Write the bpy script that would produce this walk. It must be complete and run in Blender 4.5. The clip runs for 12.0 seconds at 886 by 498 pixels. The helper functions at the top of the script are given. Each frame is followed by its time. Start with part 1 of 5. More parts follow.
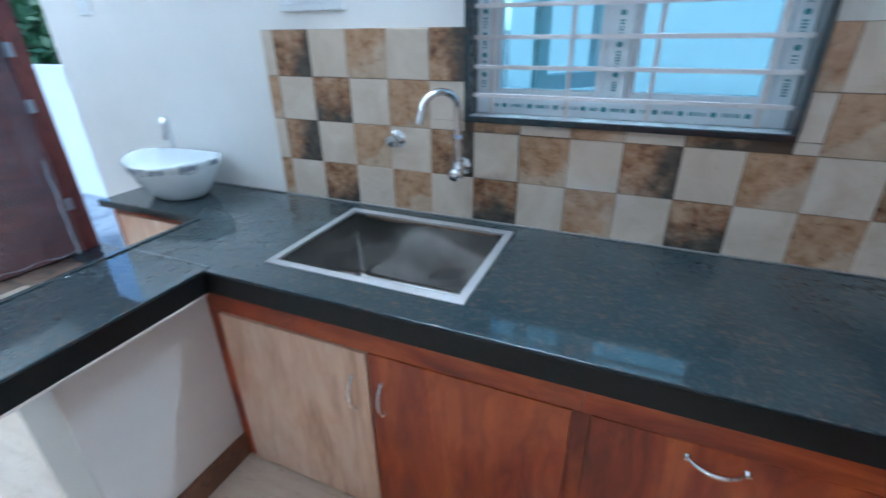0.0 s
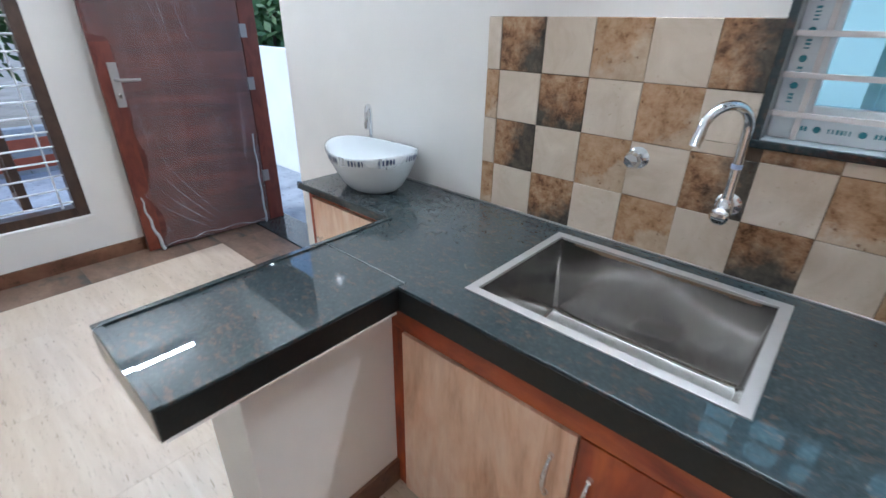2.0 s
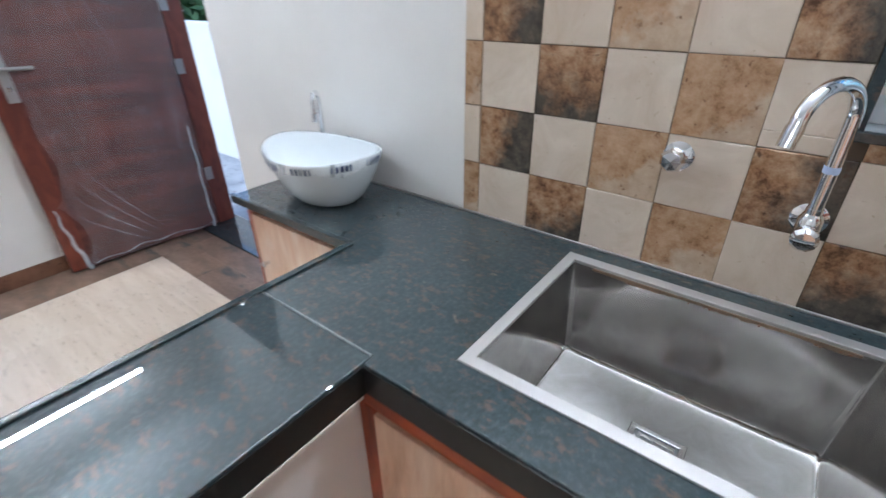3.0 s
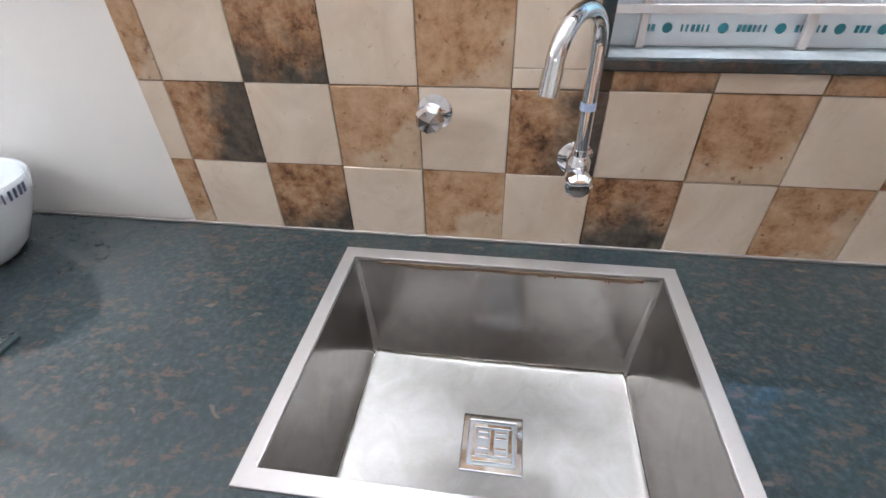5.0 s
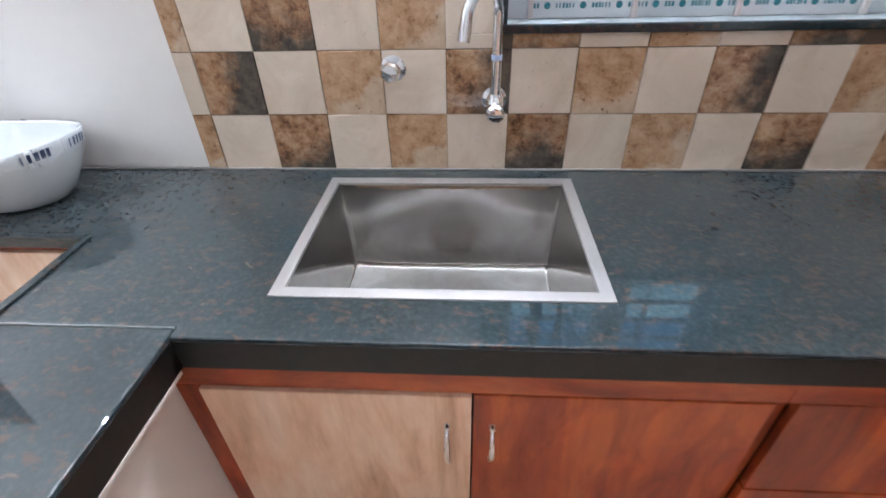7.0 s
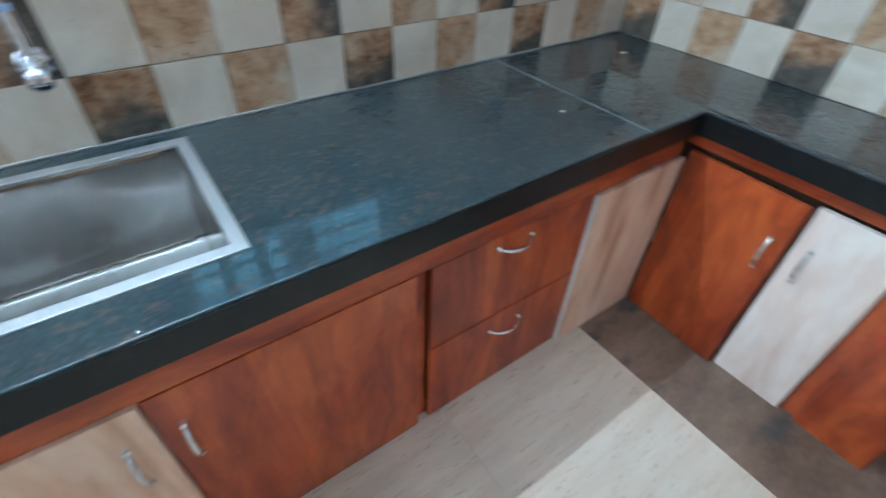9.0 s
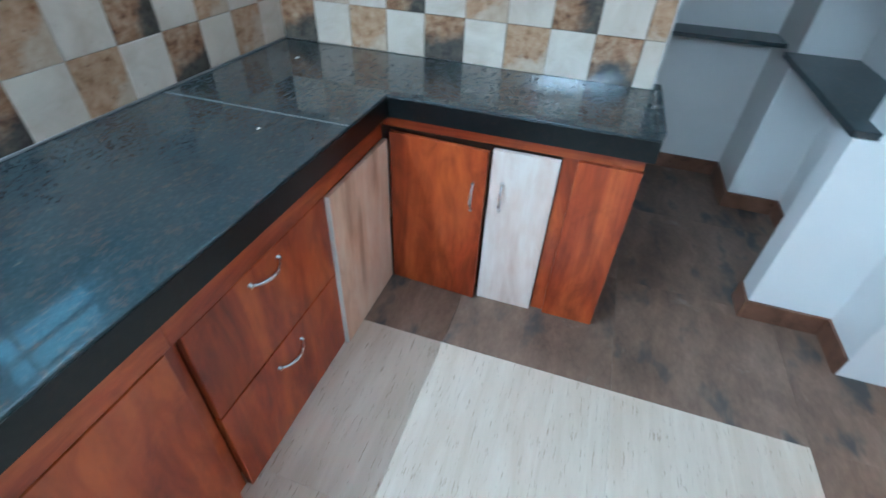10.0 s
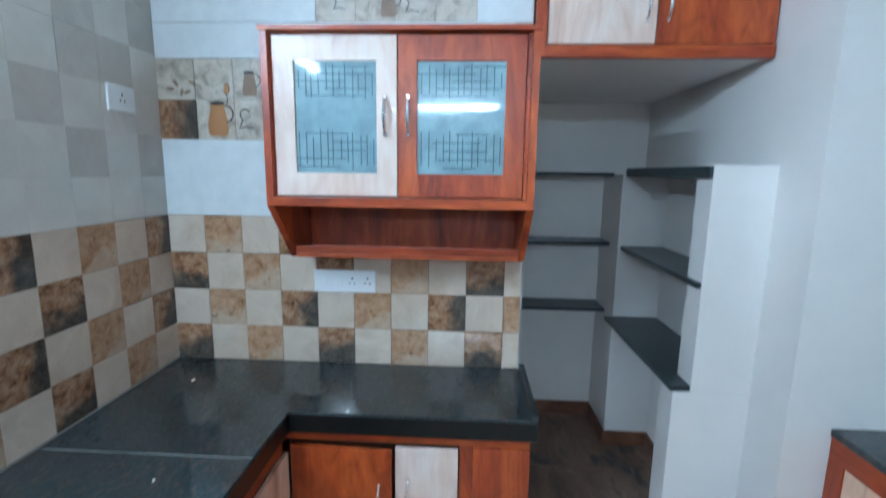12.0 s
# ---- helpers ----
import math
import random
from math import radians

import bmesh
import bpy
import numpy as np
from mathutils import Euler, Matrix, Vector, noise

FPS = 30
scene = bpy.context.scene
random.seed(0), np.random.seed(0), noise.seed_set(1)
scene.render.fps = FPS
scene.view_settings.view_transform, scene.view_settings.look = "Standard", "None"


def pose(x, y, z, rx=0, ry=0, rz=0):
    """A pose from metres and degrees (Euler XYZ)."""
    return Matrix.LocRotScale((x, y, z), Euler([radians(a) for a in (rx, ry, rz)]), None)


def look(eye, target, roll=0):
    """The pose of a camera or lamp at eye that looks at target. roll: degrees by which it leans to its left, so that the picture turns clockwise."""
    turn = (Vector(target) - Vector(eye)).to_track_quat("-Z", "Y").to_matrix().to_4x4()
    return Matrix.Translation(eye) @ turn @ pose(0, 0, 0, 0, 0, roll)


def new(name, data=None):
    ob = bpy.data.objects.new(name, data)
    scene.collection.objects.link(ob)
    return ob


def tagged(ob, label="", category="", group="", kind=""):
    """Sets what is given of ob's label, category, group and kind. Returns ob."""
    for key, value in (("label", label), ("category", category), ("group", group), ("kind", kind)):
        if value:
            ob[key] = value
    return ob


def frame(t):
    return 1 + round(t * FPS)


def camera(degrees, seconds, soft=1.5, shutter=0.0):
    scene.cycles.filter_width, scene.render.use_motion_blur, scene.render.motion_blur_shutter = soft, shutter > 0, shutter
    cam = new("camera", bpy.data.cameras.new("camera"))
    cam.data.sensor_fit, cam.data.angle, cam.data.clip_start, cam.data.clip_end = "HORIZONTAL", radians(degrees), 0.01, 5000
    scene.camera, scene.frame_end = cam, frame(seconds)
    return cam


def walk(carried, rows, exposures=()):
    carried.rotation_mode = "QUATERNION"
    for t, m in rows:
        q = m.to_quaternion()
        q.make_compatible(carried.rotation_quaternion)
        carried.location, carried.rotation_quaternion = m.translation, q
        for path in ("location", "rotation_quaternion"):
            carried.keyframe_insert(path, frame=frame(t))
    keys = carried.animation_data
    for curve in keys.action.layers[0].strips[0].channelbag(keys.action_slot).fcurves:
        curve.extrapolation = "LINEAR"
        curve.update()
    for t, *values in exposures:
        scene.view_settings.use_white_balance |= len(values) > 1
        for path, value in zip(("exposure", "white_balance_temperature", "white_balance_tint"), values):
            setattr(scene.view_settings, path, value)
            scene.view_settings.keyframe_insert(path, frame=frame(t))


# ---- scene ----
cam = camera(88.1, 12.0, 1.5, 0.5)
PATH = [
    (0, (0.8, -1.406, 1.419), (0.083, 0.244, 0.546), -0.9),
    (0.5, (0.764, -1.449, 1.423), (-0.283, 0.026, 0.568), -0.3),
    (1, (0.745, -1.461, 1.419), (-0.464, -0.109, 0.575), 0.2),
    (1.5, (0.645, -1.396, 1.4), (-0.593, -0.081, 0.542), 0.8),
    (2, (0.452, -1.288, 1.395), (-0.736, 0.057, 0.512), 1.0),
    (2.5, (0.304, -1.164, 1.376), (-0.844, 0.192, 0.458), 0.5),
    (3, (0.2, -1.014, 1.369), (-0.868, 0.365, 0.39), -0.6),
    (3.5, (0.162, -0.887, 1.362), (-0.635, 0.608, 0.299), -1.1),
    (5.5, (0.15, -0.743, 1.359), (-0.061, 0.821, 0.13), -1.7),
    (6, (0.199, -0.87, 1.361), (-0.051, 0.746, 0.21), -2.5),
    (6.5, (0.207, -1.027, 1.355), (0.008, 0.611, 0.224), -2.3),
    (8.5, (0.316, -1.212, 1.338), (0.819, 0.202, 0.016), 2.1),
    (9, (0.38, -1.189, 1.332), (1.289, 0.019, 0.023), 2.5),
    (9.5, (0.408, -1.212, 1.333), (1.706, -0.386, 0.054), 3.0),
    (10, (0.41, -1.226, 1.348), (1.896, -0.781, 0.085), 2.8),
    (10.5, (0.402, -1.208, 1.345), (1.984, -0.925, 0.154), 1.4),
    (11, (0.388, -1.2, 1.424), (2.115, -1.018, 0.432), 0.8),
    (11.5, (0.347, -1.203, 1.528), (2.232, -1.065, 0.873), 0.3),
    (12, (0.324, -1.207, 1.6), (2.294, -1.107, 1.271), 0.8),
]

EXPOSURES = [(0.0, 1.72, 4750, 2), (0.5, 1.72, 5150, 4), (1.5, 1.70, 5600, 8), (2.5, 1.76, 5700, 10), (3.5, 1.80, 5800, 12), (5.5, 2.06, 6300, 17),
             (6.5, 2.10, 6150, 18), (8.5, 1.88, 4950, -2), (9.5, 2.0, 4600, -4), (10.5, 2.02, 4500, -5), (11.2, 1.72, 4550, -6), (12.0, 1.52, 4850, 0)]
walk(cam, [(t, look(eye, target, roll)) for t, eye, target, roll in PATH], EXPOSURES)

# ---- light: daylight through door and windows, tube lamps on the walls, one added fill tube ----
world = bpy.data.worlds.new("sky")
scene.world = world
world.use_nodes = True
wn = world.node_tree
sky = wn.nodes.new("ShaderNodeTexSky")
sky.sky_type, sky.sun_disc = "NISHITA", False
sky.sun_elevation, sky.sun_rotation = radians(48), radians(215)
wn.nodes["Background"].inputs["Strength"].default_value = 0.12
wn.links.new(sky.outputs[0], wn.nodes["Background"].inputs["Color"])
sun = new("sun", bpy.data.lights.new("sun", "SUN"))
sun.data.energy, sun.data.angle, sun.data.color = 0.5, radians(4), (1.0, 0.95, 0.88)
sun.matrix_world = look((0, 0, 0), (0.38, 0.55, -0.74))
TUBES = (("west", 100.0), ("north", 150.0), ("south_fill", 26.0))


# ---- materials ----
def shader(name, base=(0.5, 0.5, 0.5), rough=0.5, metal=0.0):
    m = bpy.data.materials.new(name)
    m.use_nodes = True
    b = m.node_tree.nodes["Principled BSDF"]
    b.inputs["Base Color"].default_value = (*base, 1)
    b.inputs["Roughness"].default_value = rough
    b.inputs["Metallic"].default_value = metal
    return m, m.node_tree, b


def coords(nt, scale=(1, 1, 1), shuffle=False):
    """Object coordinates in metres, stretched by scale; shuffle shifts them piece by piece."""
    tc = nt.nodes.new("ShaderNodeTexCoord")
    mp = nt.nodes.new("ShaderNodeMapping")
    mp.inputs["Scale"].default_value = scale
    nt.links.new(tc.outputs["Object"], mp.inputs["Vector"])
    if shuffle:
        info = nt.nodes.new("ShaderNodeObjectInfo")
        mul = nt.nodes.new("ShaderNodeVectorMath")
        mul.operation = "SCALE"
        mul.inputs[0].default_value = (37.0, 53.0, 71.0)
        nt.links.new(info.outputs["Random"], mul.inputs["Scale"])
        nt.links.new(mul.outputs[0], mp.inputs["Location"])
    return mp.outputs[0]


def noise_tex(nt, vec, scale, detail=4, rough=0.55, distort=0.0):
    n = nt.nodes.new("ShaderNodeTexNoise")
    n.inputs["Scale"].default_value = scale
    n.inputs["Detail"].default_value = detail
    n.inputs["Roughness"].default_value = rough
    n.inputs["Distortion"].default_value = distort
    nt.links.new(vec, n.inputs["Vector"])
    return n.outputs["Fac"]


def ramp(nt, fac, stops):
    r = nt.nodes.new("ShaderNodeValToRGB")
    while len(r.color_ramp.elements) < len(stops):
        r.color_ramp.elements.new(0.5)
    for e, (p, c) in zip(r.color_ramp.elements, stops):
        e.position, e.color = p, (*c, 1) if len(c) == 3 else c
    nt.links.new(fac, r.inputs["Fac"])
    return r.outputs["Color"]


def mix(nt, fac, a, b, mode="MIX"):
    n = nt.nodes.new("ShaderNodeMix")
    n.data_type, n.blend_type = "RGBA", mode
    for sock, v in ((n.inputs[0], fac), (n.inputs[6], a), (n.inputs[7], b)):
        if isinstance(v, bpy.types.NodeSocket):
            nt.links.new(v, sock)
        else:
            sock.default_value = v if isinstance(v, float) else (*v, 1)
    return n.outputs[2]


def bump(nt, b, height, strength, distance=0.002):
    n = nt.nodes.new("ShaderNodeBump")
    n.inputs["Strength"].default_value, n.inputs["Distance"].default_value = strength, distance
    nt.links.new(height, n.inputs["Height"])
    nt.links.new(n.outputs[0], b.inputs["Normal"])


def rough_from(nt, b, fac, lo, hi):
    r = nt.nodes.new("ShaderNodeMapRange")
    r.inputs["To Min"].default_value, r.inputs["To Max"].default_value = lo, hi
    nt.links.new(fac, r.inputs["Value"])
    nt.links.new(r.outputs[0], b.inputs["Roughness"])


def plaster(name, col, rough=0.6):
    m, nt, b = shader(name, col, rough)
    v = coords(nt)
    big = noise_tex(nt, v, 1.6, 4)
    fine = noise_tex(nt, v, 160, 3)
    dark = tuple(c * 0.92 for c in col)
    nt.links.new(ramp(nt, big, [(0.35, dark), (0.65, col)]), b.inputs["Base Color"])
    bump(nt, b, fine, 0.12, 0.001)
    return m


def granite(name, rough=0.30, spec=0.08, gain=0.84, coat=1.0):
    """Speckled dark stone: fine grains, sooty blotches, rusty and pale flakes under a hard polish."""
    m, nt, b = shader(name, (0.03, 0.035, 0.035), rough)
    v = coords(nt)
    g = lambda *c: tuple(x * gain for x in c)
    grain = noise_tex(nt, v, 95, 4, 0.65)
    blotch = noise_tex(nt, v, 34, 5, 0.66, 0.3)
    brown = noise_tex(nt, coords(nt, (0.8, 1.3, 1.0)), 48, 5, 0.66, 0.3)
    cloud = noise_tex(nt, v, 4.5, 4)
    base = ramp(nt, grain, [(0.32, g(0.021, 0.033, 0.037)), (0.52, g(0.032, 0.048, 0.053)), (0.72, g(0.055, 0.077, 0.083))])
    c2 = mix(nt, ramp(nt, blotch, [(0.50, (0, 0, 0)), (0.68, (0.4, 0.4, 0.4))]), base, g(0.016, 0.021, 0.023))
    c3 = mix(nt, ramp(nt, brown, [(0.54, (0, 0, 0)), (0.65, (0.85, 0.85, 0.85))]), c2, g(0.105, 0.072, 0.054))
    c4 = mix(nt, ramp(nt, cloud, [(0.45, (0, 0, 0)), (0.8, (0.35, 0.35, 0.35))]), c3, g(0.046, 0.060, 0.061))
    flake = noise_tex(nt, coords(nt, (1.0, 1.6, 1.6)), 24, 3, 0.5, 0.4)
    c5 = mix(nt, ramp(nt, flake, [(0.69, (0, 0, 0)), (0.76, (0.65, 0.65, 0.65))]), c4, g(0.17, 0.13, 0.105))
    nt.links.new(c5, b.inputs["Base Color"])
    rough_from(nt, b, cloud, rough * 0.85, rough * 1.2)
    b.inputs["Specular IOR Level"].default_value = spec
    b.inputs["Coat Weight"].default_value, b.inputs["Coat Roughness"].default_value = coat, 0.012
    b.inputs["Coat IOR"].default_value = 1.62
    return m


def glazed(name, stops, scale, speck, patch, rough=0.3):
    """Rustic glazed wall tile: smoky clouds, a pale or dark patch and small dark specks, shifted piece by piece."""
    m, nt, b = shader(name, stops[0][1], rough)
    v = coords(nt, (1, 1, 1), True)
    cloud = noise_tex(nt, v, scale, 6, 0.62, 0.9)
    spots = noise_tex(nt, v, 70, 3, 0.6)
    area = noise_tex(nt, v, 9, 3, 0.5)
    c1 = ramp(nt, cloud, stops)
    c2 = mix(nt, ramp(nt, area, [(0.52, (0, 0, 0)), (0.66, (0.75, 0.75, 0.75))]), c1, patch)
    c3 = mix(nt, ramp(nt, spots, [(0.66, (0, 0, 0)), (0.74, (1, 1, 1))]), c2, speck)
    nt.links.new(c3, b.inputs["Base Color"])
    rough_from(nt, b, cloud, rough * 0.8, rough * 1.3)
    bump(nt, b, cloud, 0.05, 0.002)
    return m


def printed(name, grad, lo, hi, base, smoke, speck, rough=0.11):
    """Printed rustic tile: the same smoky corner on every piece, broken up by clouds, with rusty freckles."""
    m, nt, b = shader(name, base[0][1], rough)
    v = coords(nt, (1, 1, 1), True)
    dot = nt.nodes.new("ShaderNodeVectorMath")
    dot.operation = "DOT_PRODUCT"
    nt.links.new(coords(nt), dot.inputs[0])
    dot.inputs[1].default_value = grad
    cloud = noise_tex(nt, v, 24, 9, 0.74, 0.12)
    wide = noise_tex(nt, v, 7, 5, 0.66, 0.25)
    spots = noise_tex(nt, v, 60, 3, 0.6)
    add = nt.nodes.new("ShaderNodeMath")
    add.operation = "MULTIPLY_ADD"
    nt.links.new(wide, add.inputs[0])
    add.inputs[1].default_value = 1.5
    nt.links.new(dot.outputs["Value"], add.inputs[2])
    mask = ramp(nt, add.outputs[0], [(lo, (0, 0, 0)), (hi, (0.92, 0.92, 0.92))])
    c1 = ramp(nt, cloud, base)
    c2 = mix(nt, mask, c1, ramp(nt, cloud, smoke))
    c3 = mix(nt, ramp(nt, spots, [(0.64, (0, 0, 0)), (0.73, (0.8, 0.8, 0.8))]), c2, speck)
    nt.links.new(c3, b.inputs["Base Color"])
    rough_from(nt, b, cloud, rough * 0.8, rough * 1.3)
    bump(nt, b, cloud, 0.06, 0.0015)
    return m


def laminate(name, dark, mid, light, rough=0.32, stretch=(5.5, 5.5, 1.0), shade=(0.66, 0.56, 0.55)):
    m, nt, b = shader(name, mid, rough)
    v = coords(nt, stretch, True)
    flame = noise_tex(nt, v, 0.75, 5, 0.6, 2.2)
    streak = noise_tex(nt, coords(nt, tuple(s * 6 for s in stretch), True), 1.4, 3)
    c1 = ramp(nt, flame, [(0.30, dark), (0.47, mid), (0.64, light)])
    c2 = mix(nt, 0.22, c1, ramp(nt, streak, [(0.3, dark), (0.7, light)]))
    blotch = noise_tex(nt, coords(nt, tuple(min(s, 2.2) for s in stretch), True), 5.0, 4, 0.6, 1.2)
    c2 = mix(nt, 1.0, c2, ramp(nt, blotch, [(0.32, shade), (0.56, (1.0, 1.0, 1.0))]), "MULTIPLY")
    nt.links.new(c2, b.inputs["Base Color"])
    rough_from(nt, b, streak, rough * 0.85, rough * 1.25)
    return m


def stone_floor(name, dark, mid, light, stretch, scale, rough):
    m, nt, b = shader(name, mid, rough)
    v = coords(nt, stretch, True)
    band = noise_tex(nt, v, scale, 5, 0.6, 0.4)
    pits = noise_tex(nt, coords(nt, tuple(s * 3.2 for s in stretch), True), scale * 1.6, 4, 0.7)
    c1 = ramp(nt, band, [(0.32, dark), (0.5, mid), (0.68, light)])
    c2 = mix(nt, ramp(nt, pits, [(0.585, (0, 0, 0)), (0.68, (0.8, 0.8, 0.8))]), c1, tuple(c * f for c, f in zip(dark, (0.58, 0.50, 0.42))))
    info = nt.nodes.new("ShaderNodeObjectInfo")
    c3 = mix(nt, 1.0, c2, ramp(nt, info.outputs["Random"], [(0.0, (0.93, 0.92, 0.915)), (1.0, (1.0, 1.0, 1.0))]), "MULTIPLY")
    nt.links.new(c3, b.inputs["Base Color"])
    rough_from(nt, b, band, rough * 0.8, rough * 1.4)
    return m


def rustic_floor(name):
    """Brown matt floor tile: faint warm clouds, a few blue-grey smoky spots and pale dust."""
    m, nt, b = shader(name, (0.2, 0.14, 0.1), 0.42)
    cloud = noise_tex(nt, coords(nt, (1.0, 1.0, 2.2), True), 3.2, 6, 0.66, 0.3)
    fine = noise_tex(nt, coords(nt, (1.0, 1.0, 2.0), True), 38, 4, 0.65)
    spot = noise_tex(nt, coords(nt, (1.0, 1.0, 1.9), True), 4.6, 3, 0.5, 0.1)
    dust = noise_tex(nt, coords(nt), 6.5, 7, 0.72, 0.2)
    c1 = ramp(nt, cloud, [(0.30, (0.085, 0.046, 0.028)), (0.50, (0.185, 0.107, 0.068)), (0.70, (0.30, 0.195, 0.135))])
    c2 = mix(nt, 0.25, c1, ramp(nt, fine, [(0.3, (0.11, 0.075, 0.055)), (0.7, (0.30, 0.21, 0.15))]))
    c3 = mix(nt, ramp(nt, spot, [(0.57, (0, 0, 0)), (0.68, (0.85, 0.85, 0.85))]), c2, (0.045, 0.052, 0.050))
    c4 = mix(nt, ramp(nt, dust, [(0.60, (0, 0, 0)), (0.78, (0.5, 0.5, 0.5))]), c3, (0.40, 0.35, 0.31))
    info = nt.nodes.new("ShaderNodeObjectInfo")
    c5 = mix(nt, 1.0, c4, ramp(nt, info.outputs["Random"], [(0.0, (0.93, 0.92, 0.915)), (1.0, (1.0, 1.0, 1.0))]), "MULTIPLY")
    nt.links.new(c5, b.inputs["Base Color"])
    rough_from(nt, b, cloud, 0.34, 0.55)
    bump(nt, b, fine, 0.15, 0.001)
    return m


def metal(name, col, rough, brushed=False):
    m, nt, b = shader(name, col, rough, 1.0)
    stain = noise_tex(nt, coords(nt), 11, 6, 0.65, 0.8)
    if brushed:
        fine = noise_tex(nt, coords(nt, (1.5, 60, 60)), 10, 3)
        wash = ramp(nt, stain, [(0.35, tuple(c * 0.84 for c in col)), (0.52, col), (0.70, tuple(min(1, c * 1.12) for c in col))])
        nt.links.new(mix(nt, 0.05, wash, ramp(nt, fine, [(0.3, (0.25, 0.25, 0.25)), (0.7, (0.7, 0.7, 0.7))])), b.inputs["Base Color"])
    rough_from(nt, b, stain, rough * 0.8, rough * 1.2)
    return m


def sink_steel(name, col):
    """Brushed steel with nearly mirror-bright walls; dust and water marks dull what faces up, darkened further to hold
    down the lamp light.
    """
    m, nt, b = shader(name, col, 0.15, 1.0)
    stain = noise_tex(nt, coords(nt), 13, 6, 0.65, 0.8)
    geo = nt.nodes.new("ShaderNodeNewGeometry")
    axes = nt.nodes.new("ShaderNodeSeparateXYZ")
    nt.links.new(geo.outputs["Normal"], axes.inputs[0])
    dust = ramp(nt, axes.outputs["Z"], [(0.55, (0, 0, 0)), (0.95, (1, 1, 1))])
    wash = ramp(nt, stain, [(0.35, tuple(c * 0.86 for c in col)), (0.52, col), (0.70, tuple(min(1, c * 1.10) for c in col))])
    # Upward faces take a darker steel, which holds down the lamp light there.
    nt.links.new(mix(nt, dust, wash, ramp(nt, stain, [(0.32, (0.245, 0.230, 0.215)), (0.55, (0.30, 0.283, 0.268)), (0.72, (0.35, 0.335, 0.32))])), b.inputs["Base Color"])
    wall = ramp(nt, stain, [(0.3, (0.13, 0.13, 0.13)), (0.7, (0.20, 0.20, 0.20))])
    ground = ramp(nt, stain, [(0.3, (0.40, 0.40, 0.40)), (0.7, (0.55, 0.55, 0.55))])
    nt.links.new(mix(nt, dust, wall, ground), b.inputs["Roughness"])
    b.inputs["Anisotropic"].default_value = 0.5
    return m


def plain(name, col, rough=0.4, metallic=0.0, var=0.08):
    m, nt, b = shader(name, col, rough, metallic)
    n = noise_tex(nt, coords(nt), 14, 4)
    nt.links.new(ramp(nt, n, [(0.35, tuple(c * (1 - var) for c in col)), (0.65, col)]), b.inputs["Base Color"])
    return m


def clear_film(name, tint, density, rough):
    """Thin wrapping film: mostly see-through, with creases whose glints are put in as whiter lines."""
    m, nt, b = shader(name, tint, rough)
    crease = noise_tex(nt, coords(nt, (1, 5, 0.7)), 2.6, 4, 0.55, 1.2)
    # Narrow mask that paints glints along the creases by raising the opacity.
    line = ramp(nt, noise_tex(nt, coords(nt, (1, 5, 0.45)), 1.5, 1, 0.3, 0.1), [(0.492, (0, 0, 0)), (0.5, (1, 1, 1)), (0.508, (0, 0, 0))])
    haze = nt.nodes.new("ShaderNodeMapRange")
    haze.inputs["From Min"].default_value, haze.inputs["From Max"].default_value = 0.3, 0.7
    haze.inputs["To Min"].default_value, haze.inputs["To Max"].default_value = density * 0.7, density * 1.5
    nt.links.new(crease, haze.inputs["Value"])
    total = nt.nodes.new("ShaderNodeMath")
    total.operation = "MULTIPLY_ADD"
    nt.links.new(line, total.inputs[0])
    total.inputs[1].default_value = 0.16
    nt.links.new(haze.outputs[0], total.inputs[2])
    nt.links.new(total.outputs[0], b.inputs["Alpha"])
    bump(nt, b, crease, 0.5, 0.01)
    return m


def window_glass(name, tint, alpha_rough=0.02):
    m, nt, b = shader(name, tint, alpha_rough)
    b.inputs["Transmission Weight"].default_value = 1.0
    b.inputs["IOR"].default_value = 1.45
    return m


M_WALL = plaster("white_wall_paint", (0.80, 0.76, 0.72))
M_COOLWALL = plaster("exterior_white_paint", (0.79, 0.82, 0.80))
M_CEIL = plaster("ceiling_paint", (0.80, 0.79, 0.77))
M_GRANITE = granite("black_speckled_granite", 0.35, 0.05, 0.66)
M_GRANITE_DULL = granite("dark_granite_shelf", 0.3, 0.45, 0.9, 0.1)
# Same stone far darker: the front faces' shade is put into the colour.
M_SHADED_EDGE = granite("shaded_black_granite_edge", 0.34, 0.35, 0.12, 0.0)
M_JOINT = plain("pale_stone_joint", (0.20, 0.21, 0.21), 0.6, 0.0, 0.2)
M_BEIGE = glazed("beige_glazed_tile", [(0.32, (0.53, 0.415, 0.31)), (0.5, (0.61, 0.495, 0.39)), (0.66, (0.67, 0.56, 0.45))], 7, (0.50, 0.39, 0.29), (0.60, 0.49, 0.385), 0.09)
RUST = [(0.30, (0.16, 0.07, 0.028)), (0.46, (0.39, 0.225, 0.12)), (0.66, (0.52, 0.345, 0.215))]
TAN = [(0.34, (0.085, 0.038, 0.018)), (0.48, (0.31, 0.165, 0.085)), (0.66, (0.49, 0.325, 0.20))]
SMOKE = [(0.30, (0.028, 0.027, 0.024)), (0.55, (0.070, 0.064, 0.054)), (0.75, (0.17, 0.13, 0.09))]
PALE = [(0.30, (0.42, 0.29, 0.19)), (0.7, (0.56, 0.43, 0.31))]
M_BROWN = printed("brown_rustic_tile", (3.0, 0, -4.5), 0.86, 1.10, RUST, PALE, (0.12, 0.05, 0.022))
M_DARK = printed("dark_side_rustic_tile", (6.0, 0, -0.8), 0.66, 1.00, TAN, SMOKE, (0.07, 0.035, 0.018))
M_DARKLOW = printed("dark_foot_rustic_tile", (1.0, 0, -6.0), 0.66, 1.00, TAN, SMOKE, (0.07, 0.035, 0.018))
